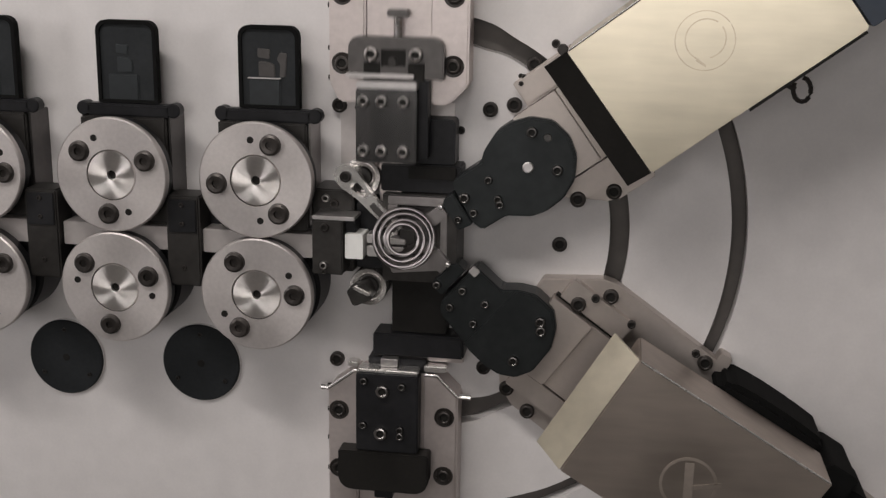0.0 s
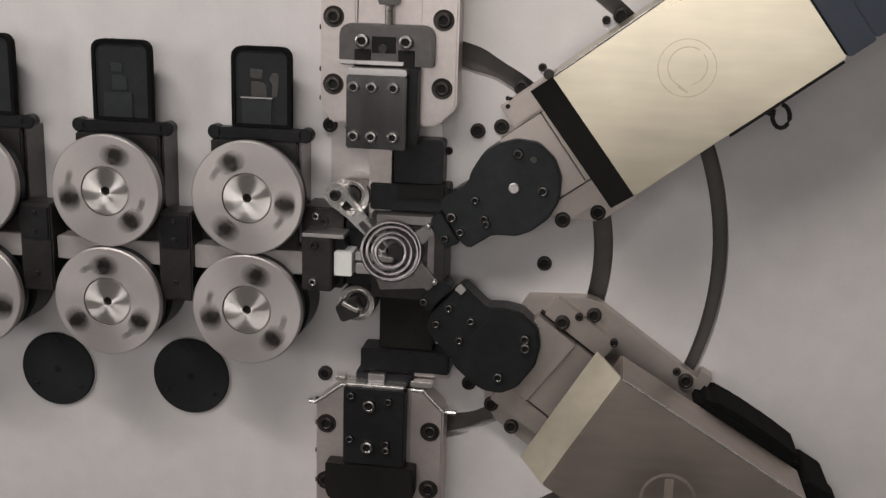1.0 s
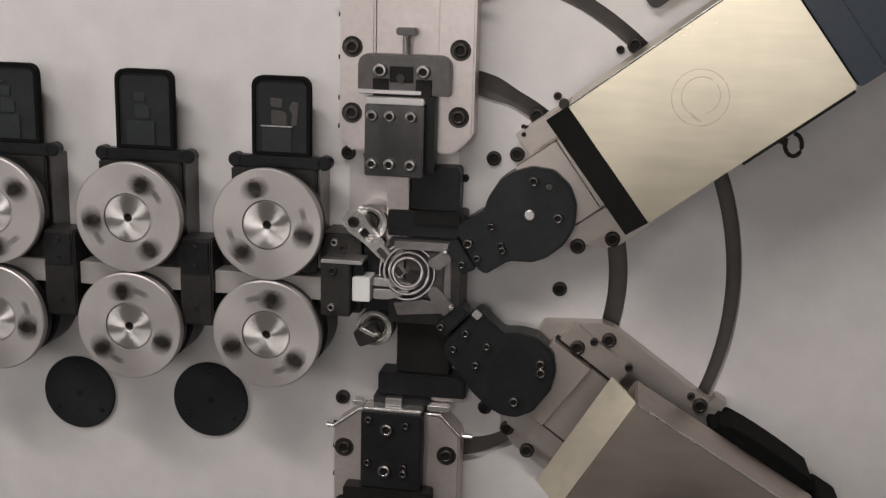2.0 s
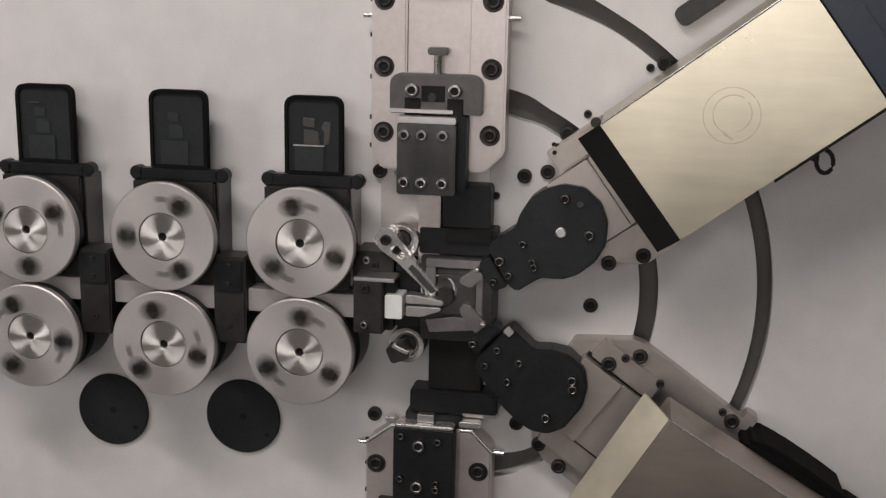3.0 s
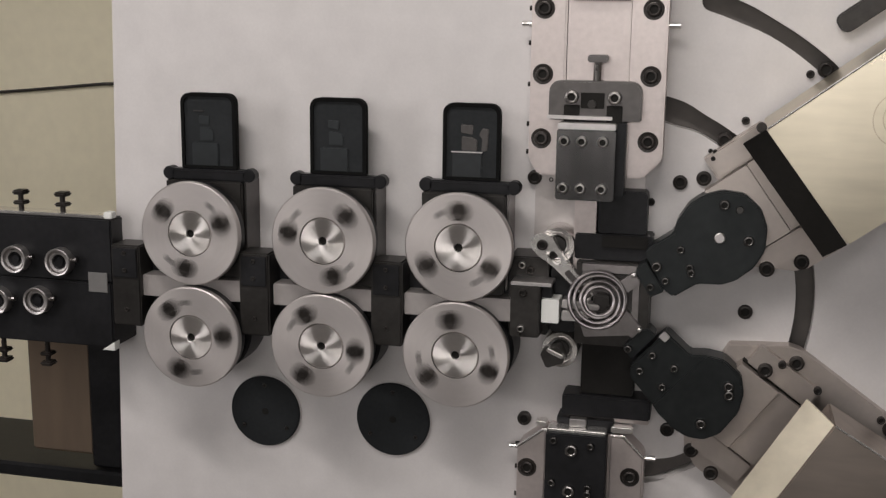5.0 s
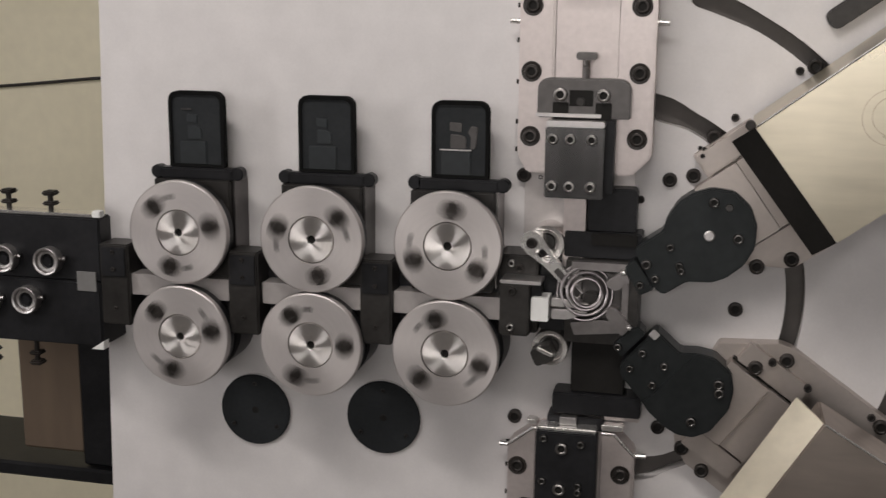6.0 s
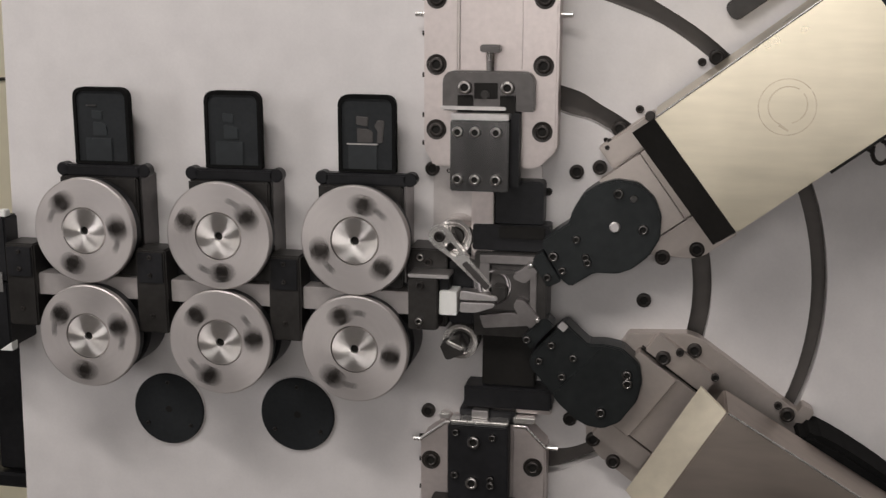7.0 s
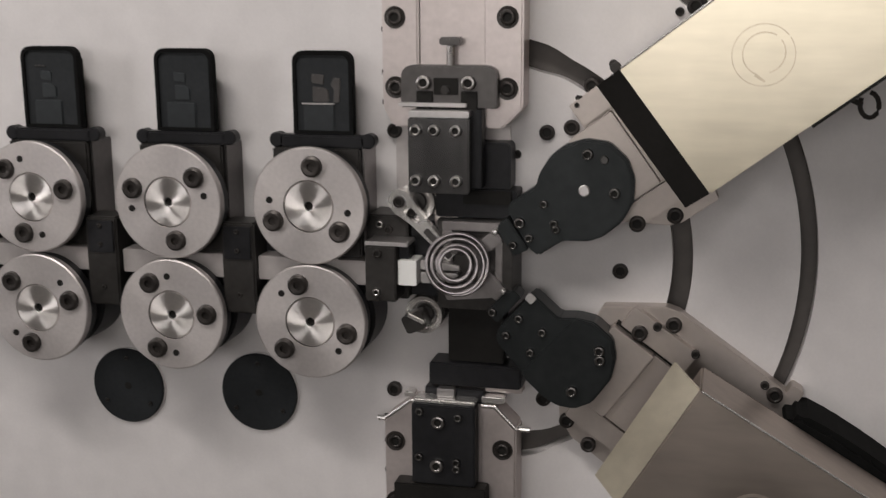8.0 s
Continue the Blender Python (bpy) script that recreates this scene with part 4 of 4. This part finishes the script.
for xt, xb in ((-0.7665, -0.806), (-0.7057, -0.740), (-0.8275, -0.872)):
    for x, zb, d, h in ((xt, 0.0724, 1, 0.026), (xb, -0.1035, -1, 0.036)):
        screw = part("adjusting_screw", tube(bmesh.new(), [(x, -0.045, zb), (x, -0.045, zb + d * h)], 0.0035), BOLT, st)
        part("screw_knob", prism(bmesh.new(), rect(x - 0.0085, x + 0.0085, min(zb + d * (h - 0.006), zb + d * h), max(zb + d * (h - 0.006), zb + d * h)), -0.053, -0.037, 0.002), BOLT, screw)
        part("lock_nut", prism(bmesh.new(), rect(x - 0.0085, x + 0.0085, min(zb + d * (h - 0.019), zb + d * (h - 0.014)), max(zb + d * (h - 0.019), zb + d * (h - 0.014))), -0.053, -0.037, 0.002), BOLT, screw)


def slab(name, lo, hi, mat, label, category):
    bm = bmesh.new()
    bmesh.ops.create_cube(bm, size=1.0)
    for v in bm.verts:
        v.co = [lo[i] + (v.co[i] + 0.5) * (hi[i] - lo[i]) for i in range(3)]
    return tagged(part(name, bm, mat, None), label, category, kind="structure")


slab("floor", (-3.2, -4.2, -1.30), (3.2, 2.2, -1.22), FLOOR, "grey concrete workshop floor", "floor")
# the ceiling and the three grey walls are unseen, added for reflections
slab("ceiling", (-3.2, -4.2, 1.80), (3.2, 2.2, 1.88), GREY, "plain grey ceiling", "ceiling")
slab("wall_back", (-3.2, 1.30, -1.22), (3.2, 1.40, 1.80), WALL, "cream painted wall behind the machine", "wall")
slab("wall_left", (-3.2, -4.2, -1.22), (-3.1, 1.30, 1.80), GREY, "plain grey wall", "wall")
slab("wall_right", (3.1, -4.2, -1.22), (3.2, 1.30, 1.80), GREY, "plain grey wall", "wall")
slab("wall_front", (-3.1, -4.2, -1.22), (3.1, -4.1, 1.80), GREY, "plain grey wall", "wall")
slab("machine_base", (-0.62, 0.10, -1.22), (1.12, 0.75, -1.13), PIT, "dark machine base", "machine body")

cr = thing("wooden_crate", "brown board crate standing behind the straightener", "crate")


def board(name, lo, hi, mat):
    bm = bmesh.new()
    bmesh.ops.create_cube(bm, size=1.0)
    for v in bm.verts:
        v.co = [lo[i] + (v.co[i] + 0.5) * (hi[i] - lo[i]) for i in range(3)]
    bmesh.ops.bevel(bm, geom=bm.edges[:], offset=0.004, segments=1, affect="EDGES")
    return part(name, bm, mat, cr)


board("front_board", (-0.894, 0.14, -0.345), (-0.787, 0.16, -0.02), BOARD)
board("side_board", (-0.7865, 0.13, -0.36), (-0.70, 0.30, -0.02), BLACK)
board("bottom_bar", (-1.10, 0.12, -0.385), (-0.665, 0.30, -0.362), BLACK)
board("leg", (-0.745, 0.16, -1.22), (-0.69, 0.30, -0.386), BLACK)
cb = thing("cable", "thin dark cable running along the wall", "cable")
part("cable", tube(bmesh.new(), [(-2.2, 1.290, 0.05), (-1.9, 1.290, 0.095), (-1.6, 1.290, 0.121), (-1.39, 1.290, 0.142), (-1.0, 1.290, 0.160)], 0.004), BOLT, cb)
lamp = thing("ceiling_panel_lamp", "white ceiling panel lamp", "lamp")
part("diffuser", prism(bmesh.new(), rect(-0.77, 0.77, -0.1, 0.1), -0.02, 0.02, 0.0), GLOW, lamp)
part("housing", prism(bmesh.new(), rect(-0.80, 0.80, -0.12, 0.12), 0.0205, 0.032, 0.002), PAINT, lamp)
lamp.matrix_world = pose(-0.35, -1.30, 1.768, 90, 0, 0)


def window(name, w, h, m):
    """An added, unseen steel window frame with one mullion, standing against its wall."""
    ob = tagged(new(name), "added white window surround for a fill light", "window", kind="structure")
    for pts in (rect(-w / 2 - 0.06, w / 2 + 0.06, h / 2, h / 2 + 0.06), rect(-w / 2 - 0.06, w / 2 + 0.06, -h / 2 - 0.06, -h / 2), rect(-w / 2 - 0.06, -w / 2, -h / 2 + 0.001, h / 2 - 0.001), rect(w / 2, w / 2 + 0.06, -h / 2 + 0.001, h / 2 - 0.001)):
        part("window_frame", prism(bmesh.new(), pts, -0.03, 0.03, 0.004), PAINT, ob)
    part("pane", prism(bmesh.new(), rect(-w / 2, w / 2, -h / 2, h / 2), 0.022, 0.028, 0), PANE_GLOW, ob, "added glowing pane behind a fill light")
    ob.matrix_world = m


# both windows are made up to house the fill lights
window("added_window_1", 2.50, 1.35, pose(0.12, -4.065, 0.62, 0, 0, 180))
window("added_window_2", 1.35, 1.40, pose(-3.065, -1.69, 0.80, 0, 0, 90))


# ---- springs: each is wound, cut and dropped ----
def spring():
    ob = thing("wound_spring", "bright steel tapering spring wound from round wire", "spring", group="wound springs")
    part("coil", helix(bmesh.new(), lambda s: 0.0330 if s < 0.40 else max(0.0165, 0.0330 - 0.0165 * (s - 0.40) / 0.42), 0.052, 6.0, 0.0021, 260), WIRE, ob, smooth=True)
    return ob


CUTS = [0.005 + 1.325 * k for k in range(7)]
SPRINGS = []
for k in range(8):
    SPRINGS.append(spring() if not SPRINGS else copy_thing(SPRINGS[0], pose(0, 0, 0)))


def motions():
    per = 942.8
    feed_from, feed_to = 0.257, 1.190
    cycle = 1.325

    def fed(t):
        """Turns of feed, in cycles, since the start."""
        n = math.floor(t / cycle)
        u = t - n * cycle
        w = min(max((u - feed_from) / (feed_to - feed_from), 0), 1)
        e = 0.06
        w = w * w / (2 * e * (1 - e)) if w < e else (1 - (1 - w) ** 2 / (2 * e * (1 - e)) if w > 1 - e else (w - e / 2) / (1 - e))
        return n + w

    times = [k / 30 for k in range(241)]
    for ob, x, z, base, way in ROLLERS:
        walk(ob, [(t, pose(x, ROLL_Y, z, 0, -(base + way * per * fed(t)), 0)) for t in times])
    drop = ((-0.24, 0.0), (-0.13, -0.010), (-0.04, -0.027), (0.03, -0.044), (0.10, -0.029), (0.16, -0.010), (0.22, 0.0))
    rows = []
    for c in CUTS:
        rows += [(c + d, pose(0, 0, z)) for d, z in drop if 0 < c + d < 8]
    rows = [(0.0, pose(0, 0, -0.038))] + rows + [(8.0, pose(0, 0, -0.044))]
    walk(CUTTER, rows)
    # the winding axis leans up and to the right, and the spring screws out of the block
    lean = (Vector((0.165, -1.0, 0.225))).to_track_quat("-Y", "Z").to_matrix().to_4x4()
    axis = lean @ Vector((0, -1, 0))
    home = Vector((-0.004, -0.062, 0.001))
    for k, ob in enumerate(SPRINGS):
        cut = 0.005 + cycle * k
        begin = cycle * (k - 1) + feed_from
        drift = -0.40 if k < 3 else 0.05
        rows = []
        for t in [j / 30 for j in range(241)]:
            w = fed(t) - (k - 1)
            if t <= begin:
                w = 0.0
            if t < cut:
                w = min(max(w, 0), 1)
                place = home - axis * (0.067 * (1 - w)) + Vector((-0.002, 0, 0.0115)) * min(1, 2.5 * (1 - w))
                m = Matrix.Translation(place) @ lean @ pose(0, 0, 0, 0, -1800 * w, 0)
            else:
                f = t - cut
                g = min(max(f - 0.075, 0), 0.40)
                place = home + Vector((drift * g, -0.15 * g - 0.02 * min(g / 0.05, 1), -1.05 * g - 4.9 * g ** 2))
                m = Matrix.Translation(place) @ pose(0, 0, 0, 0, 0, -800 * min(g, 0.11)) @ pose(0, 0, 0, 0, 260 * min(g, 0.3), 0) @ lean @ pose(0, 0, 0, 0, -1800, 0)
            rows.append((t, m))
        keep = [r for j, r in enumerate(rows) if j in (0, 240) or begin - 0.05 < r[0] < cut + 0.52]
        walk(ob, keep)


motions()
